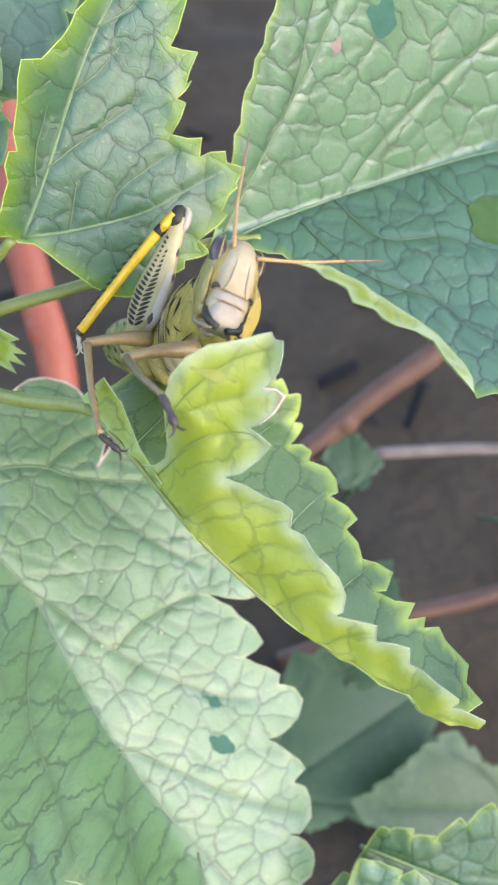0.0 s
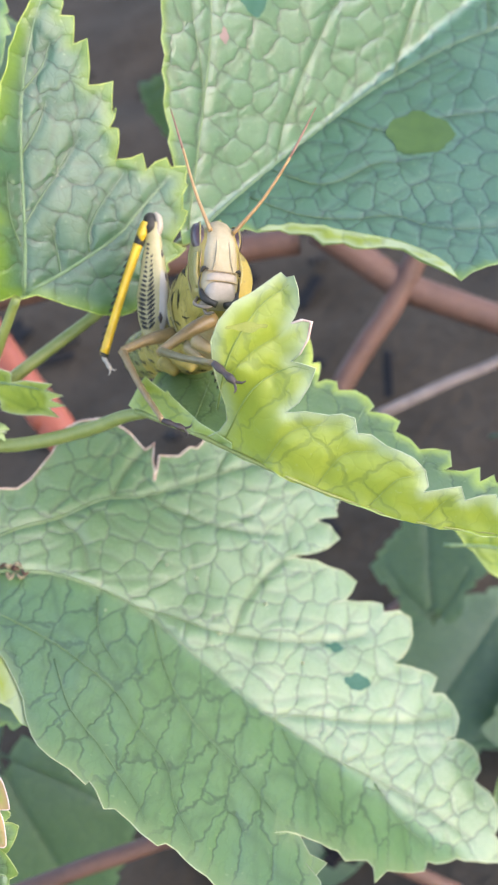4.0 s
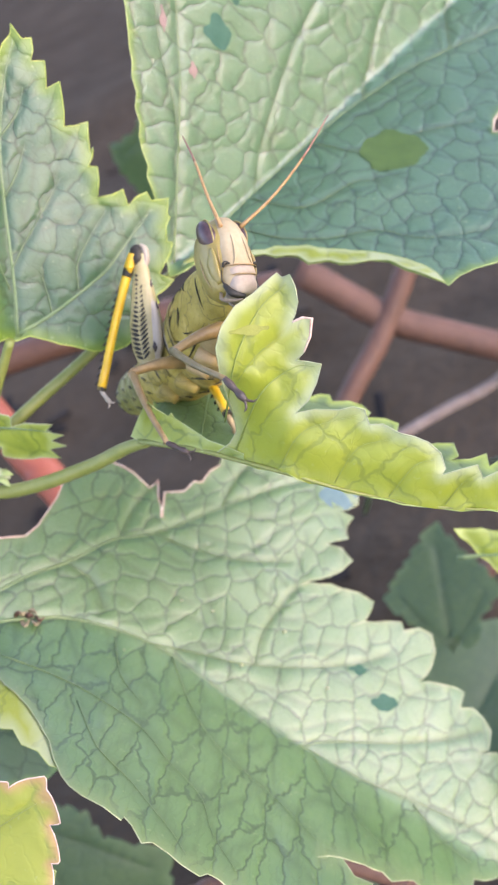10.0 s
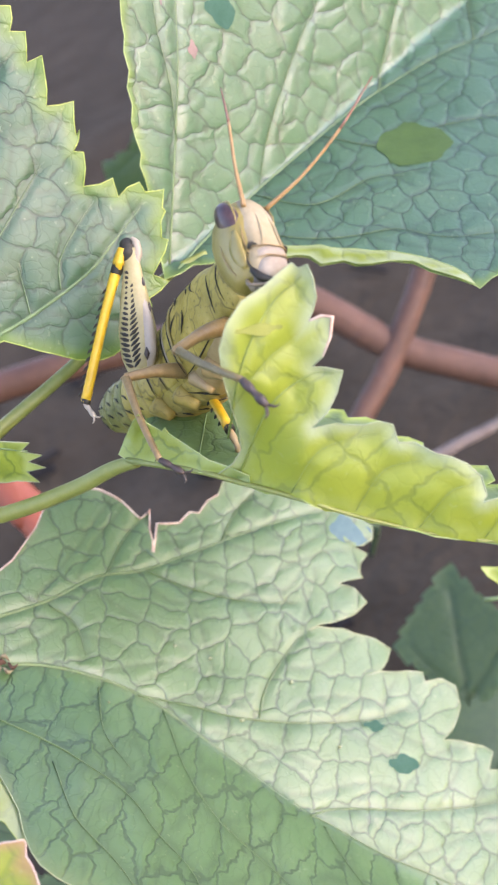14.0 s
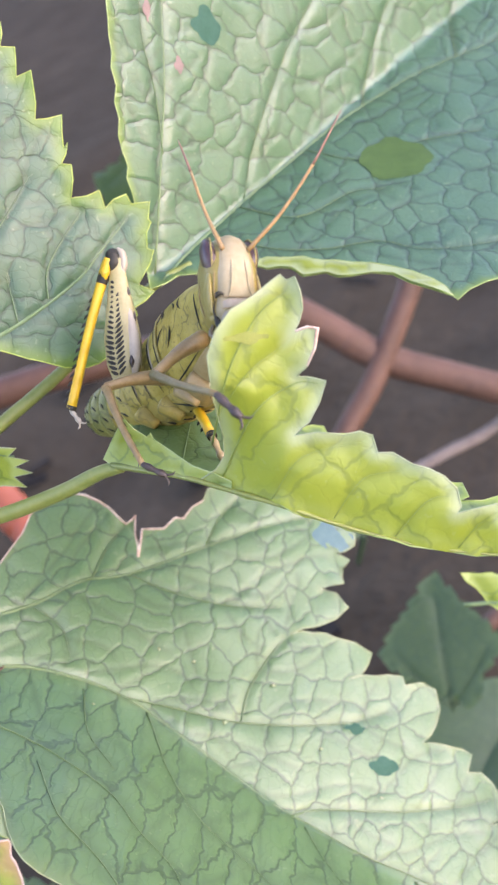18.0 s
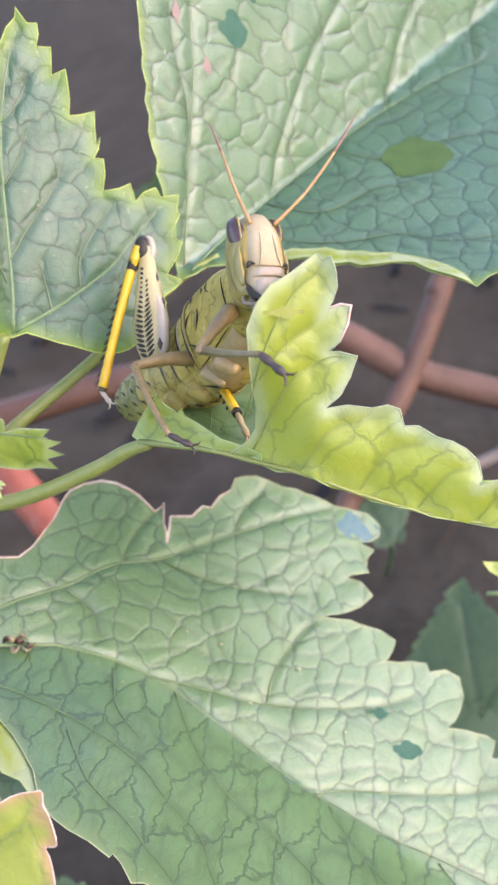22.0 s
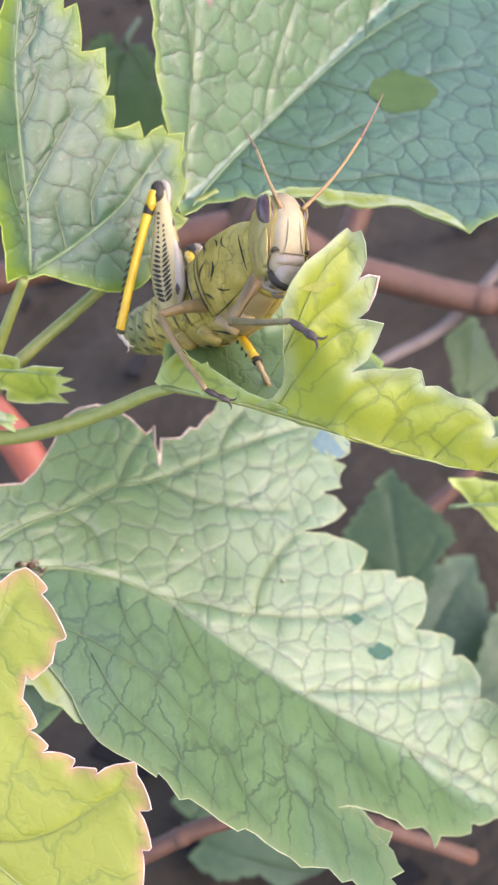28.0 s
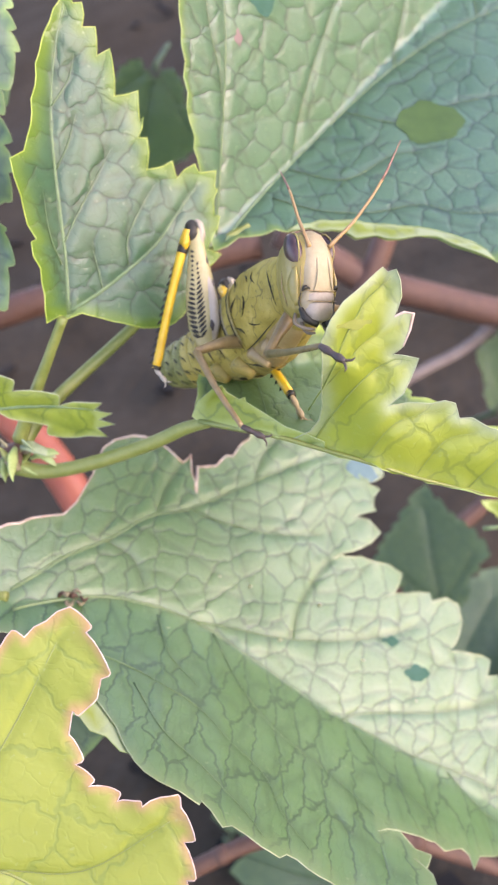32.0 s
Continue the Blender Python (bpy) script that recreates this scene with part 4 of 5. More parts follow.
# tiny pale specks on the large leaf
for k, (x, y) in enumerate(((-9.5, -19.5), (-5.6, -21.0), (3.5, -24.0), (-16.0, -24.5), (9.0, -31.0), (-2.0, -27.5), (16.0, -36.5))):
    bm = bmesh.new()
    bmesh.ops.create_icosphere(bm, subdivisions=1, radius=0.17 + 0.05 * (k % 3), matrix=Matrix.Translation((x, y, large_deep(x, y) + 0.1)) @ Matrix.Diagonal((1.2, 0.9, 0.6, 1)))
    part("pale_speck", finish(bm), M_RIM_PALE, large_blade)


# ---- the grasshopper ----
M_HEAD = plain("face_cream", (0.235, 0.182, 0.092), (0.33, 0.268, 0.155), 0.35, 0.55, 0.05, 0.25)
M_LIP = plain("lip_white", (0.221, 0.174, 0.119), (0.294, 0.246, 0.179), 0.5, 0.55, 0.03, 0.25)
M_CHEEK = plain("cheek_olive_yellow", (0.195, 0.146, 0.026), (0.267, 0.205, 0.0494), 0.5, 0.4, 0.04)
M_PALP = plain("mouth_feeler_tan", (0.11, 0.078, 0.04), (0.16, 0.12, 0.07), 0.6, 0.45, 0.03)
M_EYE = plain("eye_brown", (0.03, 0.015, 0.014), (0.075, 0.04, 0.034), 1.6, 0.32, 0.01, 0.4)
M_BLACK = plain("marking_black", (0.012, 0.011, 0.007), (0.03, 0.025, 0.014), 1.0, 0.55, 0.02, 0.3)
M_TIBIA = plain("shin_yellow", (0.46, 0.27, 0.008), (0.58, 0.36, 0.012), 0.5, 0.35, 0.03)
M_PANEL = plain("thigh_grey_cream", (0.26, 0.21, 0.14), (0.33, 0.275, 0.19), 0.4, 0.4, 0.05)
M_FEMUR = plain("thigh_cream", (0.24, 0.195, 0.065), (0.32, 0.265, 0.11), 0.4, 0.4, 0.05)
M_LEG = plain("leg_tan", (0.163, 0.101, 0.0338), (0.247, 0.163, 0.0598), 0.5, 0.42, 0.05)
M_SHIN = plain("shin_grey_brown", (0.11, 0.078, 0.024), (0.16, 0.118, 0.042), 0.5, 0.45, 0.05)
M_FOOT = plain("foot_dark", (0.026, 0.017, 0.011), (0.05, 0.032, 0.021), 0.8, 0.5, 0.05)
M_ANT = plain("feeler_orange", (0.24, 0.135, 0.04), (0.33, 0.2, 0.07), 1.2, 0.45, 0.04)
M_ANT_TIP = plain("feeler_tip_brown", (0.15, 0.07, 0.035), (0.22, 0.11, 0.065), 1.2, 0.5, 0.04)



def marbled(name, a, b, pale, lines, factor=0.45):
    """Mottled skin with thin wandering dark lines."""
    m, n, l, p = material(name, 0.52, 0.4)
    base = ramp(n, l, noise_at(n, l, factor, 4.0), [(0.3, a), (0.52, b), (0.72, pale)])
    wander = ramp(n, l, noise_at(n, l, factor * 0.8, 2.0, 0.4), [(0.455, (0, 0, 0)), (0.472, (1, 1, 1)), (0.488, (1, 1, 1)), (0.505, (0, 0, 0))])
    freckle = ramp(n, l, noise_at(n, l, factor * 5, 2.0), [(0.62, (0, 0, 0)), (0.70, (1, 1, 1))])
    c = mixed(n, l, base, (0.02, 0.018, 0.01), maths(n, l, "MULTIPLY", wander, lines))
    c = mixed(n, l, c, (0.10, 0.08, 0.02), maths(n, l, "MULTIPLY", freckle, 0.6))
    l.new(c, p.inputs["Base Color"])
    bump = n.new("ShaderNodeBump")
    bump.inputs["Strength"].default_value, bump.inputs["Distance"].default_value = 0.8, 0.00012
    l.new(noise_at(n, l, factor * 4, 4.0), bump.inputs["Height"])
    l.new(bump.outputs[0], p.inputs["Normal"])
    return m


M_BODY = marbled("body_marbled", (0.257, 0.186, 0.027), (0.344, 0.257, 0.0459), (0.446, 0.331, 0.0837), 0.5)
M_BELLY = marbled("belly_marbled", (0.27, 0.192, 0.0351), (0.351, 0.257, 0.0567), (0.432, 0.324, 0.101), 0.3)
M_RUMP = marbled("rump_olive", (0.125, 0.131, 0.0275), (0.188, 0.181, 0.045), (0.263, 0.237, 0.075), 0.3)
M_JOINT = plain("leg_base_orange", (0.25, 0.165, 0.06), (0.33, 0.235, 0.1), 0.6, 0.4, 0.05)
HIP = Vector((-12, 8, 2))
hopper = thing("grasshopper", "olive-yellow grasshopper with black markings feeding on the folded leaf", "insect", HIP)


def limb(name, points, radii, mat, parent, label="", flat=1.0, side=None, steps=6, base=HIP, sides=10):
    bm = bmesh.new()
    tube(bm, smooth_line([Vector(p) - base for p in points], steps), radii, sides, flat, side)
    return part(name, bm, mat, parent, label)


def foot(at, way, parent, mat, base=HIP, size=1.0):
    """Three pads and two claws."""
    way, at = Vector(way).normalized(), Vector(at) - base
    side = way.cross(Vector((0, 0, 1))).normalized()
    bm = bmesh.new()
    tube(bm, smooth_line([at, at + way * 0.9 * size, at + way * 1.7 * size, at + way * 2.5 * size], 5), [0.24 * size, 0.34 * size, 0.22 * size, 0.36 * size, 0.2 * size], 8)
    tip = at + way * 2.5 * size
    for s in (-1, 1):
        tube(bm, smooth_line([tip - way * 0.2, tip + way * 0.4 * size + side * 0.35 * s * size, tip + way * 0.5 * size + side * 0.7 * s * size], 3), [0.13 * size, 0.1 * size, 0.03 * size], 6)
    return part("foot", bm, mat, parent, "dark clawed foot" if mat is M_FOOT else "")


# body: abdomen rings and thorax, one keyed part with sub-parts; its own origin lies at the hip
body_axis = [Vector(p) for p in ((-16.6, 7.0, -5.5), (-15.1, 7.0, -4.2), (-12.5, 7.6, -2.0), (-9.72, 8.68, 1.5), (-7.22, 10.1, 6.0), (-4.89, 11.58, 11.5), (-3.34, 13.16, 17.0), (-1.66, 15.06, 23.0))]
BODY_LINE = smooth_line([p - HIP for p in body_axis], 10)
BODY_DEEP = [1.2, 2.6, 3.3, 4.0, 5.0, 5.4, 4.6, 3.1]  # half height, tail to neck
BODY_WIDE = [1.0, 2.2, 2.8, 3.1, 3.4, 3.5, 3.2, 2.2]  # half width
UP = Vector((-0.45, 0.84, -0.3)).normalized()  # the back's side


def body_frame(f):
    """Place, way, back, side and half sizes of the body at f from 0 (tail) to 1 (neck)."""
    k = f * (len(BODY_LINE) - 1)
    i = min(int(k), len(BODY_LINE) - 2)
    p = BODY_LINE[i].lerp(BODY_LINE[i + 1], k - i)
    way = (BODY_LINE[min(i + 3, len(BODY_LINE) - 1)] - BODY_LINE[max(i - 3, 0)]).normalized()
    back = (UP - way * UP.dot(way)).normalized()
    fs = [n / 7 for n in range(8)]
    return p, way, back, way.cross(back), float(np.interp(f, fs, BODY_DEEP)), float(np.interp(f, fs, BODY_WIDE))


def on_body(f, a, out=1.0):
    """A place on the body's skin: a in degrees from the back, to the viewer's side positive."""
    p, way, back, side, deep, wide = body_frame(f)
    return p + out * (math.cos(radians(a)) * back * deep + math.sin(radians(a)) * side * wide)


def skin(f0, f1, steps, swell, mat, name, parent, a0=-180, a1=180, out=1.0, label="", lip=0.0, slant=0.0):
    """A band of the body's skin between two places along it; slant leads its lower edge tailwards or ahead."""
    bm = bmesh.new()
    full = a1 - a0 >= 360
    count = 28
    grid = []
    for i in range(steps + 1):
        s = i / steps
        row = []
        for k in range(count + (0 if full else 1)):
            a, e = a0 + (a1 - a0) * k / count, math.sin(math.pi * k / count)
            o = out * (1 + swell * math.sin(math.pi * s) ** 0.6 * (1 if full else e ** 0.4)) + lip * max(0, s - 0.8) * 5 - (0 if full else 0.05 * (1 - e ** 0.3))
            row.append(bm.verts.new(on_body(min(1, max(0, f0 + (f1 - f0) * s + slant * (abs(a) - 60) / 60)), a, o)))
        grid.append(row)
    for a, b in zip(grid, grid[1:]):
        for k in range(count):
            bm.faces.new((a[k], a[(k + 1) % len(a)], b[(k + 1) % len(b)], b[k]))
    if full:
        bm.faces.new(grid[0][::-1])
        bm.faces.new(grid[-1])
    bmesh.ops.recalc_face_normals(bm, faces=bm.faces)
    return part(name, finish(bm), mat, parent, label)


trunk = skin(0.0, 1.0, 40, 0.0, M_BODY, "body", hopper, out=0.95, label="olive-yellow ringed body")
for k in range(6):
    skin(0.02 + k * 0.065, 0.02 + (k + 1) * 0.065, 6, 0.05, M_RUMP if k < 4 else M_BODY, "abdomen_ring", trunk, out=0.97)
for k in range(4):
    f = 0.40 + k * 0.07
    skin(f, f + 0.066, 6, 0.045, M_BODY, "thorax_plate", trunk, 12, 112, 0.99, slant=0.03)
    skin(f, f + 0.066, 6, 0.04, M_BELLY, "breast_plate", trunk, 114, 246, 0.965)
for k in range(2):
    skin(0.69 + k * 0.11, 0.79 + k * 0.11, 6, 0.05, M_JOINT, "breast_plate", trunk, 116, 168, 0.985, "orange-tan breast plate")
skin(0.66, 0.93, 12, 0.05, M_BODY, "neck_shield", trunk, -112, 112, 1.02, "olive saddle-shaped neck shield", -0.05, 0.02)
skin(0.915, 1.0, 6, 0.03, M_BODY, "neck_collar", trunk, -125, 125, 0.98)


def dash(f0, a0, f1, a1, wide, out, parent, mat=None, bend=0.0, name="stroke"):
    """A thin dark stroke lying on the body's skin."""
    line = [on_body(f0 + (f1 - f0) * s + bend * math.sin(math.pi * s), a0 + (a1 - a0) * s, out) for s in (0, 0.17, 0.33, 0.5, 0.67, 0.83, 1)]
    bm = bmesh.new()
    tube(bm, line, [wide * 0.12, wide * 0.4, wide * 0.58, wide * 0.4, wide * 0.1], 6)
    return part(name, bm, mat or M_BLACK, parent)


# seams between the thorax plates, wavy strokes of the neck shield, flecks of the abdomen
for k in range(1, 4):
    f = 0.398 + k * 0.07
    dash(f - 0.016, 34, f + 0.022, 112, 0.16, 1.012, trunk, bend=0.006)
    dash(f - 0.004, 30, f + 0.030, 104, 0.16, 1.025, trunk, M_PANEL, 0.006, "pale_seam")
for f0, a0, f1, a1, w, bend in ((0.70, 26, 0.735, 44, 0.26, 0.012), (0.745, 56, 0.705, 70, 0.24, -0.012), (0.785, 28, 0.825, 46, 0.24, 0.01), (0.80, 60, 0.765, 80, 0.26, 0.012), (0.85, 34, 0.875, 56, 0.22, -0.01), (0.69, 84, 0.74, 98, 0.22, 0.012), (0.785, 90, 0.84, 102, 0.22, -0.008), (0.735, 10, 0.77, 20, 0.2, 0.01), (0.68, 112, 0.90, 112, 0.24, 0.0), (0.655, 18, 0.69, 112, 0.26, 0.004), (0.915, 40, 0.92, 100, 0.2, 0.01), (0.965, 20, 0.965, 100, 0.24, 0.0)):
    dash(f0, a0, f1, a1, w * 0.7, 1.085 if f0 < 0.9 else 1.01, trunk, bend=bend)
dash(0.668, 20, 0.702, 110, 0.3, 1.088, trunk, M_CHEEK, 0.004, "pale_seam")
for f0, a0, f1, a1, w, bend in ((0.44, 122, 0.50, 150, 0.2, 0.012), (0.56, 120, 0.60, 165, 0.18, -0.014), (0.63, 128, 0.70, 158, 0.2, 0.012), (0.72, 130, 0.76, 150, 0.16, 0.01), (0.52, 150, 0.535, 166, 0.2, 0.006), (0.66, 165, 0.68, 178, 0.17, 0.008), (0.585, 160, 0.60, 174, 0.17, 0.01)):
    dash(f0, a0, f1, a1, w, 1.0, trunk, bend=bend)
for k in range(6):
    f = 0.045 + k * 0.065
    for a, b, w in ((20, 36, 0.13), (48, 62, 0.16), (78, 92, 0.2), (106, 118, 0.2), (132, 142, 0.17)):
        dash(f - 0.012, a, f + 0.022, b, w, 1.03, trunk, bend=0.004)
# the legs' swollen bases
for f, a, r, name in ((0.47, 122, 1.25, "hip"), (0.60, 126, 1.2, "hip"), (0.78, 128, 1.25, "hip"), (0.70, 122, 0.85, "hip")):
    c = on_body(f, a, 0.98)
    q = on_body(f + 0.02, a + 22, 1.08)
    bm = bmesh.new()
    tube(bm, smooth_line([c - (q - c) * 0.3, c, q], 4), [r * 0.5, r, r * 0.85, r * 0.45], 10)
    part(name, bm, M_JOINT if f > 0.65 else M_BELLY, trunk, "orange-tan leg base" if f > 0.65 else "")

# hind legs
KNEE, ANKLE, THIGH = Vector((-12.8, 21.6, 8)), Vector((-17.1, 6.6, 8)), Vector((-11.6, 9.0, 8.5))


def hind_leg(hip, knee, ankle, toe, showy, side):
    leg = limb("hind_thigh", [hip, hip.lerp(knee, 0.2), hip.lerp(knee, 0.45), hip.lerp(knee, 0.7), hip.lerp(knee, 0.9), knee], [1.05, 1.75, 1.85, 1.45, 1.0, 0.75, 0.8], M_FEMUR, hopper, "cream thigh with black herringbone marks", 0.55, side, 7, sides=16)
    way = (knee - hip).normalized()
    across = Vector(side).cross(way).normalized()
    face = Vector(side).normalized()

    def wide(s):
        return float(np.interp(s, [0, 0.17, 0.33, 0.5, 0.67, 0.83, 1], [1.05, 1.75, 1.85, 1.45, 1.0, 0.75, 0.8]))

    def spot(s, u):
        """A place on the thigh's outer face: u from -1 to 1 across it."""
        w = wide(s)
        return hip.lerp(knee, s) + across * u * w + face * 0.55 * w * math.sqrt(max(0, 1 - u * u))

    if showy:
        for k in range(19):
            s = 0.08 + k * 0.040
            limb("herringbone_mark", [spot(s + 0.03, 0.92), spot(s + 0.012, 0.72), spot(s, 0.5)], [0.07, 0.22, 0.12], M_BLACK, leg, sides=5, steps=3)
            if k < 16:
                limb("herringbone_mark", [spot(s - 0.005, 0.42), spot(s + 0.022, 0.2), spot(s + 0.055, -0.05)], [0.07, 0.19, 0.08], M_BLACK, leg, sides=5, steps=3)
        limb("thigh_panel", [spot(s, -0.56) - face * 0.25 for s in (0.05, 0.2, 0.4, 0.6, 0.8, 0.94)], [0.4, 0.7, 0.66, 0.46, 0.36, 0.34], M_PANEL, leg, "smooth grey-cream outer ridge", 0.7, side, sides=12)
        for s, u, r in ((0.17, -0.4, 0.28), (0.52, -0.95, 0.22), (0.72, -0.98, 0.22)):
            c = spot(s, u) + face * 0.16
            limb("dark_blotch", [c - way * 0.6, c, c + way * 0.6], [0.06, r, 0.06], M_FOOT, leg, sides=6, steps=3)
    shin_way = (ankle - knee).normalized()
    limb("knee", [knee - way * 1.5 + across * 0.35, knee - way * 0.5 + across * 0.35 + face * 0.1, knee + way * 0.45 + across * 0.3, knee + way * 0.95], [0.3, 0.72, 0.78, 0.3], M_BLACK, leg, "black knee", 0.7, side)
    limb("knee_plate", [knee + way * 1.05 - across * 0.15, knee + way * 0.5 - across * 0.55, knee - across * 0.65 - way * 0.6, knee - across * 0.45 - way * 1.6], [0.18, 0.42, 0.45, 0.25], M_PANEL, leg, "cream knee plate", sides=8)
    limb("knee_spot", [knee + shin_way * 0.7 + across * 0.75 + face * 0.35, knee + shin_way * 1.5 + across * 0.7 + face * 0.4, knee + shin_way * 2.2 + across * 0.5 + face * 0.3], [0.2, 0.5, 0.25], M_TIBIA, leg, "yellow knee spot", sides=8)
    start = knee + across * 0.7
    shin = limb("hind_shin", [start, start.lerp(ankle, 0.12) + across * 0.15, start.lerp(ankle, 0.5) + across * 0.2, ankle], [0.55, 0.58, 0.5, 0.48, 0.5], M_TIBIA, hopper, "bright yellow spined shin", sides=12)
    limb("shin_ring", [start.lerp(ankle, 0.10) + across * 0.1, start.lerp(ankle, 0.165) + across * 0.15], [0.6, 0.62, 0.58], M_BLACK, shin, sides=10)
    out = across
    for k in range(13):
        s = 0.26 + 0.056 * k
        p = start.lerp(ankle, s) + across * (0.2 * math.sin(math.pi * s) + 0.38)
        limb("spine", [p, p + out * 0.25 + shin_way * 0.15, p + out * 0.42 + shin_way * 0.45], [0.2, 0.16, 0.02], M_BLACK, shin, sides=5, steps=2)
    limb("shin_ring", [ankle - shin_way * 0.3, ankle + shin_way * 0.15], [0.54, 0.5], M_BLACK, shin, sides=10)
    foot(ankle + shin_way * 0.1, toe, shin, M_PANEL if showy else M_JOINT, size=0.8 if showy else 1.1)


hind_leg(THIGH, KNEE, ANKLE, (0.45, -0.55, 0.4), True, (0.1, 0.05, 1))
hind_leg(Vector((-7.6, 8.5, 0)), Vector((-8.7, 16.2, -3)), Vector((-2.9, 3.8, 13.8)), (0.35, -0.75, 0.3), False, (-0.3, 0.1, 1))


def walking_leg(coxa, knee, shin_end, toe, shin_mat=None, size=1.0):
    """A thigh with its knee, and a shin with spines and foot."""
    coxa, knee, shin_end = Vector(coxa), Vector(knee), Vector(shin_end)
    leg = limb("thigh", [coxa, coxa.lerp(knee, 0.5) + Vector((0, 0.25, 0.3)), knee], [0.85, 0.72, 0.52, 0.45], M_LEG, hopper, "tan walking-leg thigh", sides=12)
    limb("knee", [knee + Vector((-0.2, 0.2, 0)), knee + Vector((0.2, -0.2, 0))], [0.42, 0.5, 0.42], M_LEG, leg, sides=10)
    shin = limb("shin", [knee, knee.lerp(shin_end, 0.5) + Vector((-0.2, -0.12, 0)), shin_end], [0.42, 0.33, 0.27], shin_mat or M_LEG, hopper, "slender brown shin", sides=10)
    way = (shin_end - knee).normalized()
    for k in range(6):
        p = knee.lerp(shin_end, 0.35 + 0.12 * k)
        for d in ((0.4, -0.3, 0.1), (-0.3, -0.4, 0.1)):
            limb("spine", [p, p + way * 0.35 + Vector(d)], [0.09, 0.02], M_FOOT, shin, sides=5, steps=2)
    foot(shin_end, toe, shin, M_FOOT, size=size)
    return leg, shin


MID_FOOT = Vector((-8.6, 0.99, 22.5))
mid_leg = walking_leg((-7.6, 9.6, 10.5), (-12.93, 8.32, 14), MID_FOOT, (0.75, -0.35, 0.25))
FRONT_HIP, FRONT_KNEE, FRONT_ANKLE = Vector((-3.4, 12.2, 21.5)), Vector((-6.1, 7.9, 26)), Vector((-0.7, 6.1, 34.8))
front_leg = walking_leg(FRONT_HIP, FRONT_KNEE, FRONT_ANKLE, (1.9, -1.7, 0.9), M_SHIN, 1.15)
walking_leg((-1.6, 12.4, 15), (2.6, 12.2, 20), (0.9, 10.2, 25.5), (0.6, -0.3, 0.1))

# head: its own axes are x to its left, y ahead of the face, z up
head = new("head")
head.parent = hopper
tagged(head, "cream face with large brown eyes")


HEAD = 0.97  # the head's size over its drawing


def ring_loft(rings, count=26):
    """A closed loft of (z, half width, front, back, pull) outlines."""
    bm = bmesh.new()
    grid = []
    for z, w, front, back, sq in rings:
        row = []
        for k in range(count):
            a = math.tau * k / count
            cx, cy = math.cos(a), math.sin(a)
            row.append(bm.verts.new((w * math.copysign(abs(cx) ** sq, cx), (front if cy > 0 else back) * math.copysign(abs(cy) ** sq, cy), z)))
        grid.append(row)
    for a, b in zip(grid, grid[1:]):
        for k in range(count):
            bm.faces.new((a[k], a[(k + 1) % count], b[(k + 1) % count], b[k]))
    bm.faces.new(grid[0][::-1])
    bm.faces.new(grid[-1])
    return finish(bm)


def hpart(name, bm, mat, parent, label=""):
    bm.transform(Matrix.Scale(HEAD, 4))
    return part(name, bm, mat, parent, label)


SKULL = [(-3.7, 1.6, 1.3, 1.6, 0.9), (-2.8, 2.15, 1.7, 2.5, 0.85), (-1.4, 2.3, 2.0, 3.2, 0.8), (0.2, 2.36, 2.2, 3.5, 0.8), (1.8, 2.35, 2.3, 3.4, 0.82), (3.0, 2.15, 2.0, 2.9, 0.88), (3.9, 1.6, 1.55, 2.1, 0.95), (4.4, 0.8, 0.9, 1.2, 1.0)]
hpart("skull", ring_loft(SKULL), M_CHEEK, head, "olive-yellow back of the head and cheeks")
hpart("face", ring_loft([(-3.3, 1.75, 1.95, 0.0, 0.7), (-2.2, 1.9, 2.5, 0.0, 0.66), (-0.8, 1.85, 2.62, 0.0, 0.68), (0.6, 1.85, 2.72, 0.0, 0.7), (1.8, 1.8, 2.7, 0.0, 0.75), (3.0, 1.65, 2.4, 0.0, 0.85), (3.95, 1.3, 1.8, 0.0, 0.95), (4.45, 0.55, 1.0, 0.0, 1.0)], 30), M_HEAD, head, "pinkish cream face")
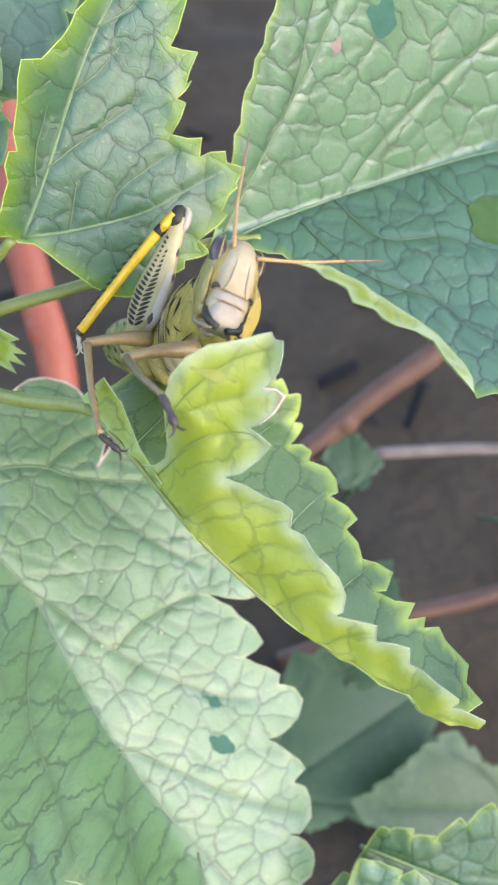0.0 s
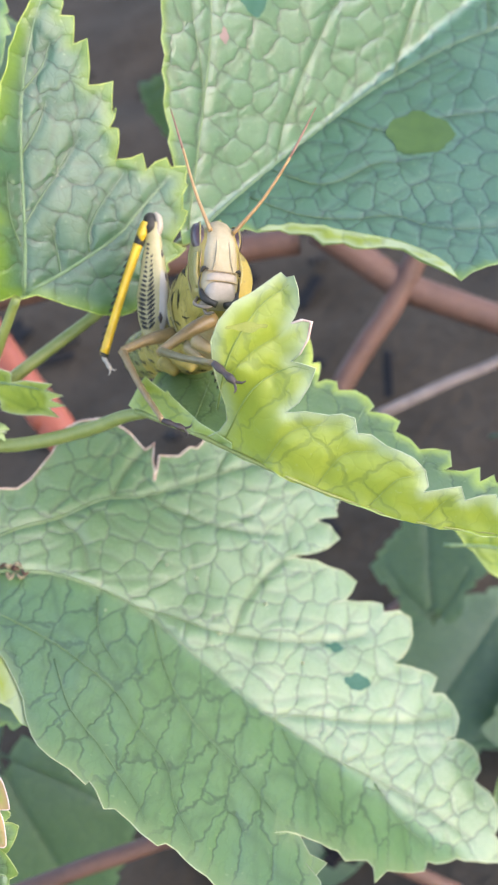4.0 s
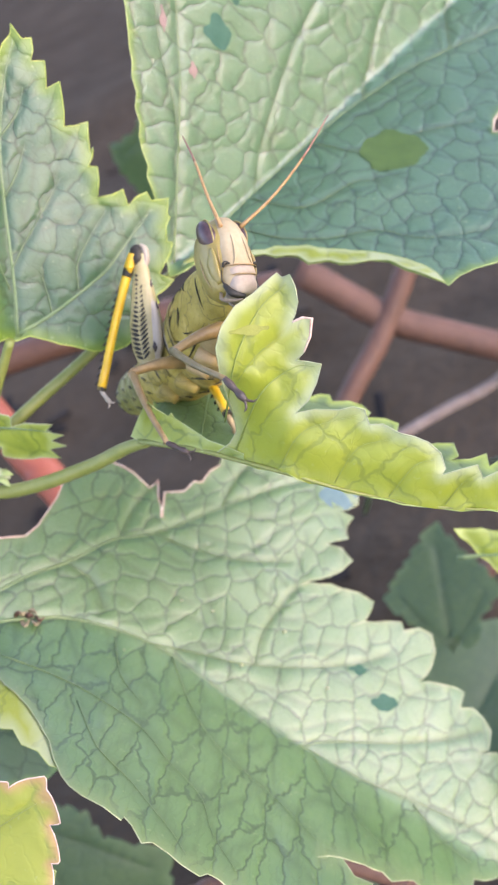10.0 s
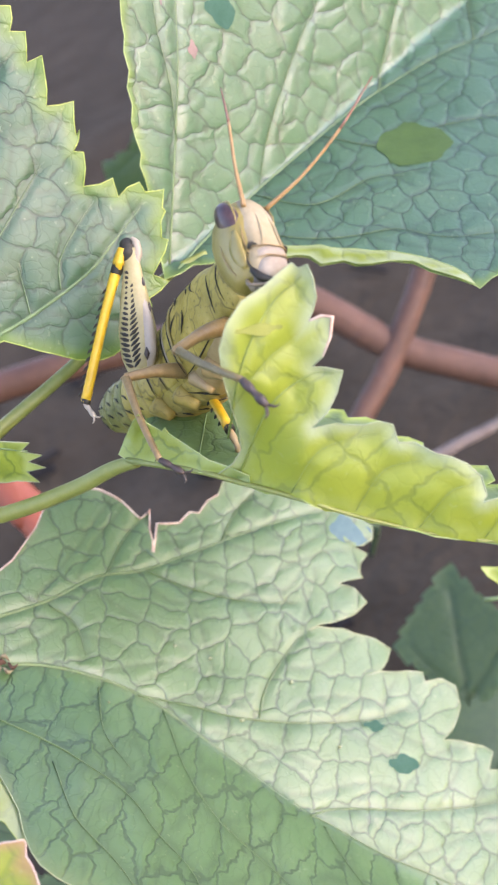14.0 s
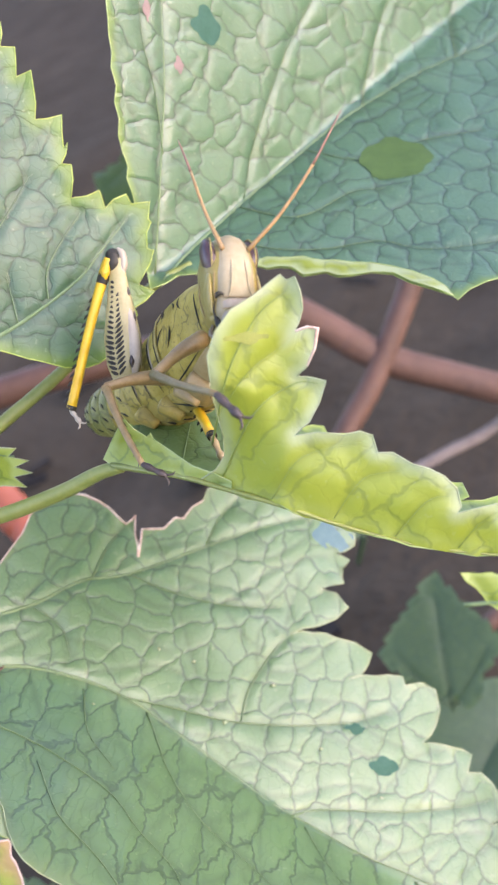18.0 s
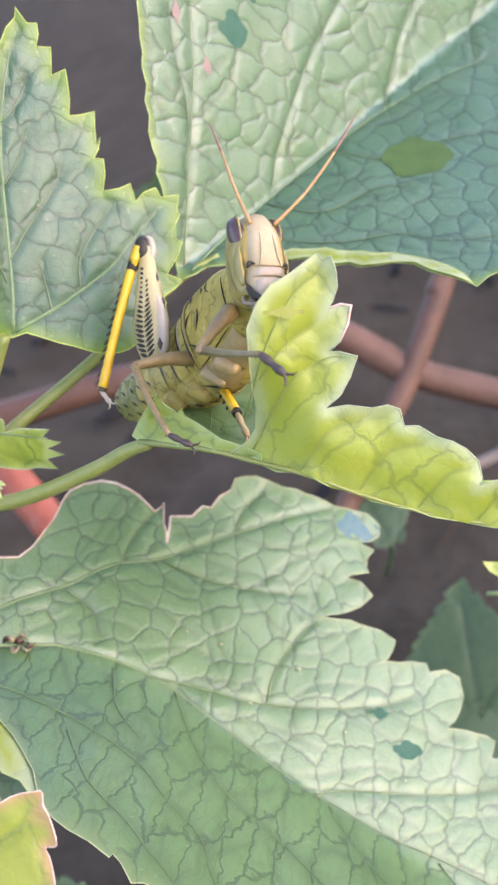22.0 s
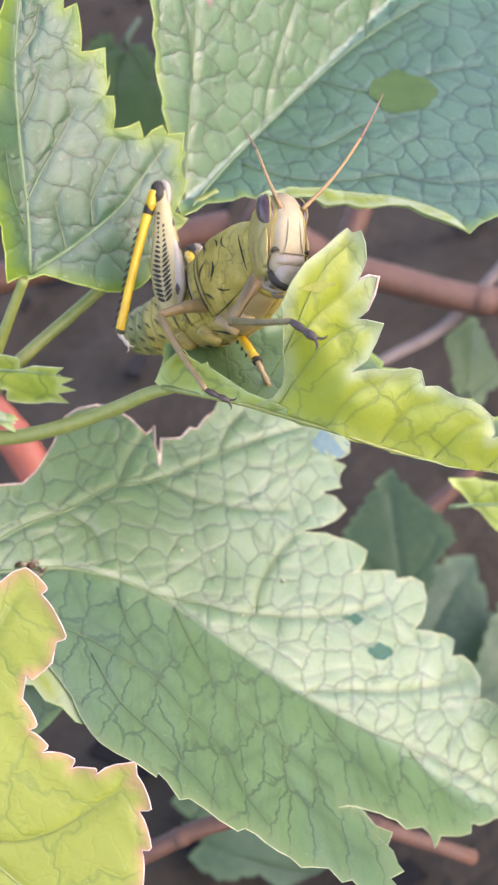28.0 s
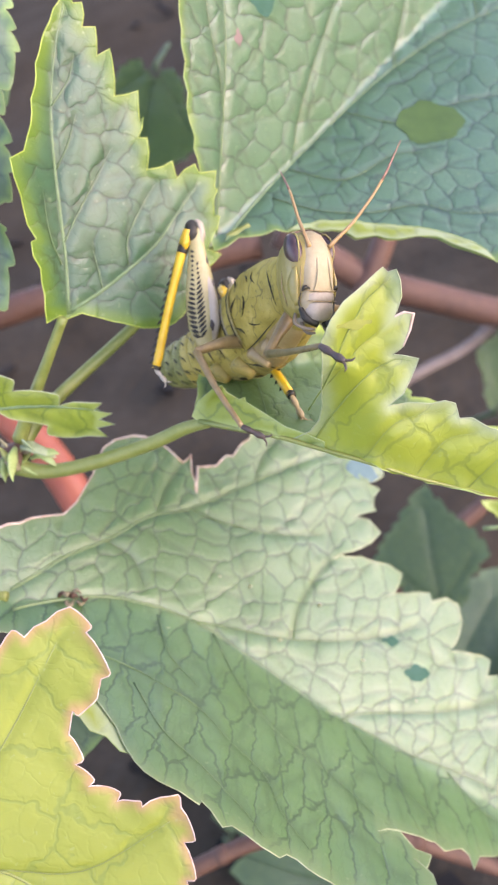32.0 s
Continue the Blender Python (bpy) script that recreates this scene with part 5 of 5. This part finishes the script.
for s in (-1, 1):
    bm = bmesh.new()
    tube(bm, smooth_line([(s * 2.12, 0.9, 1.0), (s * 2.22, 0.7, -0.8), (s * 1.95, 0.6, -2.6)], 5), [0.4, 0.85, 0.8, 0.45], 12, 0.3, (1, 0, 0))
    hpart("cheek", bm, M_CHEEK, head, "olive-yellow cheek")
    for line in ([(2.3, -0.9, 0.9), (2.42, -0.8, -0.9), (2.1, -0.4, -2.7)], [(1.86, 1.72, 1.0), (1.98, 1.62, -0.6), (1.92, 1.6, -1.5)]):
        bm = bmesh.new()
        tube(bm, smooth_line([(s * x, y, z) for x, y, z in line], 5), [0.03, 0.06, 0.03], 6)
        hpart("cheek_seam", bm, M_LEG, head)
    bm = bmesh.new()
    bmesh.ops.create_uvsphere(bm, u_segments=20, v_segments=14, radius=1.0, matrix=Matrix.Translation((s * 1.72, 0.42, 2.5)) @ Euler((0.22, s * 0.16, -s * 0.15)).to_matrix().to_4x4() @ Matrix.Diagonal((0.78, 1.3, 1.78, 1)))
    hpart("eye", finish(bm), M_EYE, head, "large oval dark brown eye")
    bm = bmesh.new()
    eye_rim = [(s * 2.0, 0.42 + 1.28 * math.cos(a), 2.5 + 1.76 * math.sin(a)) for a in [math.tau * k / 16 for k in range(17)]]
    tube(bm, [Vector((x - s * 0.28 * (abs(z - 2.5) / 1.8) ** 2, y, z)) for x, y, z in eye_rim], [0.09, 0.09], 6, caps=False)
    hpart("eye_rim", bm, M_CHEEK, head)
    bm = bmesh.new()
    tube(bm, smooth_line([(s * 0.5, 2.15, 3.2), (s * 0.62, 2.66, 1.2), (s * 0.8, 2.62, -0.6), (s * 1.1, 2.4, -1.5)], 5), [0.06, 0.12, 0.1, 0.05], 8)
    hpart("face_ridge", bm, M_HEAD, head)
    bm = bmesh.new()
    tube(bm, smooth_line([(s * 1.35, 2.25, -1.2), (s * 1.72, 2.05, -1.0), (s * 1.9, 1.75, -1.35)], 4), [0.06, 0.14, 0.22, 0.1], 6)
    hpart("face_mark", bm, M_BLACK, head)
    bm = bmesh.new()
    tube(bm, smooth_line([(s * 1.9, 1.5, -1.5), (s * 2.0, 1.25, -2.4), (s * 1.8, 1.35, -3.2)], 4), [0.05, 0.08, 0.12], 6)
    hpart("face_line", bm, M_BLACK, head)
    bm = bmesh.new()
    tube(bm, smooth_line([(s * 1.75, 1.1, -2.9), (s * 1.5, 1.55, -3.9), (s * 0.4, 1.8, -4.5)], 5), [0.24, 0.36, 0.32], 10)
    hpart("jaw", bm, M_BLACK, head, "glossy black jaw")
    for line in ([(1.75, 0.2, -3.3), (2.3, 0.9, -4.3), (1.7, 1.9, -4.9), (1.1, 2.4, -5.0)], [(1.2, 0.2, -3.9), (1.2, 1.0, -5.1), (0.7, 1.8, -5.3)]):
        bm = bmesh.new()
        tube(bm, smooth_line([(s * x, y, z) for x, y, z in line], 5), [0.17, 0.2, 0.15, 0.19, 0.1], 8)
        hpart("mouth_feeler", bm, M_PALP, head, "pale jointed mouth feeler with a dark tip")
hpart("upper_lip", ring_loft([(-4.25, 1.15, 1.85, 0.2, 0.6), (-4.0, 1.45, 2.2, 0.4, 0.6), (-3.3, 1.6, 2.5, 0.5, 0.6), (-2.6, 1.55, 2.62, 0.5, 0.62), (-2.45, 1.45, 2.5, 0.5, 0.62)]), M_LIP, head, "whitish upper lip")
hpart("lip_plate", ring_loft([(-2.4, 1.6, 2.55, 0.5, 0.62), (-2.25, 1.72, 2.68, 0.5, 0.62), (-1.7, 1.74, 2.7, 0.5, 0.64), (-1.5, 1.66, 2.58, 0.5, 0.66)]), M_LIP, head, "cream plate above the lip")
for z, w in ((-2.43, 1.6), (-1.46, 1.75)):
    bm = bmesh.new()
    tube(bm, smooth_line([(-w, 2.05, z + 0.12), (-w * 0.5, 2.62, z), (0, 2.66, z - 0.02), (w * 0.5, 2.62, z), (w, 2.05, z + 0.12)], 4), [0.04, 0.065, 0.05, 0.065, 0.04], 6)
    hpart("lip_seam", bm, M_LEG, head)
feelers = []
for s in (1, -1):
    line = smooth_line([(0, 0, 0), (0.35 * s, 0.6, 4.0), (0.15 * s, 0.9, 8.6), (-0.4 * s, 0.4, 13.6)], 7)
    bm = bmesh.new()
    tube(bm, line[:15], [0.21, 0.15, 0.13], 8)
    f = part("feeler", bm, M_ANT, head, "orange-tan segmented feeler")
    bm = bmesh.new()
    tube(bm, line[14:], [0.13, 0.1, 0.05], 8)
    part("feeler_tip", bm, M_ANT_TIP, f)
    for k in range(1, len(line) - 1):
        bm = bmesh.new()
        way = (line[k + 1] - line[k]).normalized() * 0.12
        r = 0.18 - 0.006 * k
        tube(bm, [line[k] - way, line[k] + way], [r, r], 8)
        part("feeler_joint", bm, M_ANT if k < 14 else M_ANT_TIP, f)
    feelers.append((s, f))


# ---- what moves ----
FOLD_TURNS = [(0, -2.4, -0.3, -0.3), (3, -1.3, 0.1, -0.7), (6.5, 1.9, -0.6, 0.4), (7, 2.4, -1.5, -0.6), (9, -0.0, -0.0, -0.0), (10.5, -1.7, 3.0, 1.5), (11.5, -0.3, 2.6, 1.2), (13, -1.6, 2.4, 1.1), (14.5, 0.3, 2.7, 1.1), (16.5, 0.1, 2.8, 0.6), (18, -1.3, 3.6, -0.6), (21, 1.5, 6.8, -0.4), (23, -3.2, 7.1, -1.8), (25.5, -2.2, 2.8, 0.9), (29, 1.1, 4.8, -0.3), (30, -0.0, 5.6, 0.1), (32, -0.0, 5.6, 0.1)]


def motions():
    rows = [(0, -3.61, 17.75, 28, 0.8, 29.3, 14.6, -0.34, 0.68, -0.66, 0.7, 0.32, -0.64),
    (2, -4.61, 17.30, 28, 3.5, 14.5, 33.0, -0.35, 0.57, -0.75, 0.54, 0.79, -0.29),
    (4, -4.45, 15.97, 28, -1.1, 20.3, 12.4, -0.41, 0.83, -0.38, 0.5, 0.87, 0),
    (7.5, -4.89, 17.72, 28, 3.9, 10.5, 16.5, -0.33, 0.81, -0.48, 0.48, 0.88, 0),
    (9, -2.91, 18.29, 28, 5.8, 17.1, 36, -0.33, 0.75, -0.57, 0.67, 0.75, 0),
    (11, -2.40, 17.49, 28, 3.6, 19.7, 19.3, -0.34, 0.71, -0.62, 0.58, 0.77, -0.29),
    (13, -1.48, 18.53, 28, 7.5, 22.2, 40, -0.22, 0.79, -0.58, 0.63, 0.78, 0),
    (14.5, -0.79, 17.05, 28, -0.5, 29.4, 22.4, -0.21, 0.85, -0.48, 0.63, 0.78, 0),
    (17, -1.09, 15.71, 28, 2.1, 11.8, 13.1, -0.32, 0.76, -0.56, 0.58, 0.82, 0),
    (21, -1.08, 14.62, 28, -0.0, 5.4, 13.7, -0.39, 0.79, -0.47, 0.54, 0.84, 0),
    (23, -0.32, 16.10, 28, 4.8, 24.2, 23.2, -0.28, 0.79, -0.55, 0.53, 0.69, -0.5),
    (25, -1.45, 15.49, 28, 1, 9, 13, -0.25, 0.73, -0.63, 0.54, 0.73, -0.41),
    (28, -2.49, 14.45, 28, -1.6, 5.9, 16.5, -0.21, 0.61, -0.76, 0.57, 0.79, -0.22),
    (30, -2.37, 14.26, 28, -1.0, 5.0, 22.8, -0.2, 0.6, -0.78, 0.54, 0.78, -0.3),
    (32, -2.84, 14.84, 28, 1, 4, 20, -0.16, 0.6, -0.78, 0.55, 0.75, -0.36)]
    poses = []
    for t, x, y, z, roll, pitch, yaw, *ways in rows:
        turn = Euler((0, 0, radians(roll))).to_matrix() @ Euler((0, radians(yaw + 8), 0)).to_matrix() @ Euler((radians(-pitch), 0, 0)).to_matrix()
        rest = Matrix(((-1, 0, 0), (0, 0, 1), (0, 1, 0)))  # face to the viewer, crown up
        r3 = turn @ rest
        m = r3.to_4x4()  # keyed in the body's space
        m.translation = (Vector((x, y, z)) - HIP) * 0.001
        poses.append((t, m, [Vector(ways[:3]), Vector(ways[3:])]))
    walk(head, [(t, m) for t, m, _ in poses])
    necks = {t: m.translation * 1000 - m.to_3x3() @ Vector((0, 2.9, 0.4)) for t, m, _ in poses}
    walk(trunk, [(t, necks[28].rotation_difference(necks[t]).to_matrix().to_4x4()) for t, _, _ in poses])
    # the folded leaf is tugged about its stalk while the insect feeds
    hub = mm(-12, 1, 12)
    walk(folded, [(t, PLANT @ hub @ pose(0, 0, 0, rx, ry, rz) @ hub.inverted()) for t, rx, ry, rz in FOLD_TURNS])
    # the yellow-green leaf sways in the wind
    walk(yellow, [(t, PLANT @ mm(x, y, 0)) for t, x, y in ((0, -5, 0), (7, -5, 0.5), (9, -4.9, 1), (11, -2.6, 3.9), (17, -2.5, 3.6), (21, -2.2, 2.9), (23, -2.2, 3.5), (25, -2.9, 2.9), (28, -0, 0.2), (29.5, 0, 0), (31, -0.1, 0.3), (32, -0, 0))])
    # the legs shift their grip a little
    grips = [(0, (-9.0, 8.7, 26), (-3.8, 8.4, 35.0)), (2, (-9.0, 8.6, 26), (-3.8, 7.7, 35.0)), (4, (-9.0, 7.8, 26), (-3.5, 7.3, 34.8)), (7.5, (-9.8, 9.1, 26), (-4.1, 5.8, 34.0)), (9, (-8.3, 10.0, 26), (-3.3, 6.3, 34.3)), (11, (-7.3, 9.7, 26), (-1.9, 7.6, 34.6)), (13, (-7.0, 10.6, 26), (-2.4, 7.4, 34.7)), (14.5, (-6.9, 9.4, 26), (-1.3, 6.6, 34.4)), (17, (-7.4, 8.7, 26), (-1.9, 6.4, 34.5)), (21, (-6.1, 7.9, 26), (-0.7, 6.1, 34.8)), (23, (-5.4, 8.5, 26), (-0.7, 7.2, 35.2)), (25, (-6.7, 8.6, 26), (-2.5, 8.0, 35.5)), (28, (-6.5, 7.4, 26), (-2.3, 7.2, 35.5)), (30, (-6.1, 7.9, 26), (-2.6, 7.7, 35.8)), (32, (-6.4, 8.0, 26), (-2.7, 8.6, 35.7))]
    thigh_rows, shin_rows = [], []
    for t, k, a in grips:
        k, a = Vector(k), Vector(a)
        for keyed, fixed, old, now in ((thigh_rows, FRONT_KNEE, FRONT_HIP - FRONT_KNEE, FRONT_HIP - k), (shin_rows, FRONT_KNEE, FRONT_ANKLE - FRONT_KNEE, a - k)):
            keyed.append((t, mm(*(k - HIP)) @ old.rotation_difference(now).to_matrix().to_4x4() @ mm(*(fixed - HIP)).inverted()))
    walk(front_leg[0], thigh_rows)
    walk(front_leg[1], shin_rows)
    pin = mm(*(MID_FOOT - HIP))
    for ob in mid_leg:
        walk(ob, [(t, pin @ mm(0, 0, 0, 0, 0, a) @ pin.inverted()) for t, a in ((0, 16), (2, 16), (4, 11), (7, 10), (9, 4), (13, -4), (17, 0), (20, 0), (28, 0), (32, -1))])
    for n, (s, f) in enumerate(feelers):
        keyed = []
        for t, m, ways in poses:
            way = m.to_3x3().inverted() @ ways[n]
            q = Vector((0, 0, 1)).rotation_difference(way)
            k = q.to_matrix().to_4x4()
            k.translation = Vector((s * 1.12, 2.15, 2.75)) * 0.001 * HEAD
            keyed.append((t, k))
        walk(f, keyed)


motions()
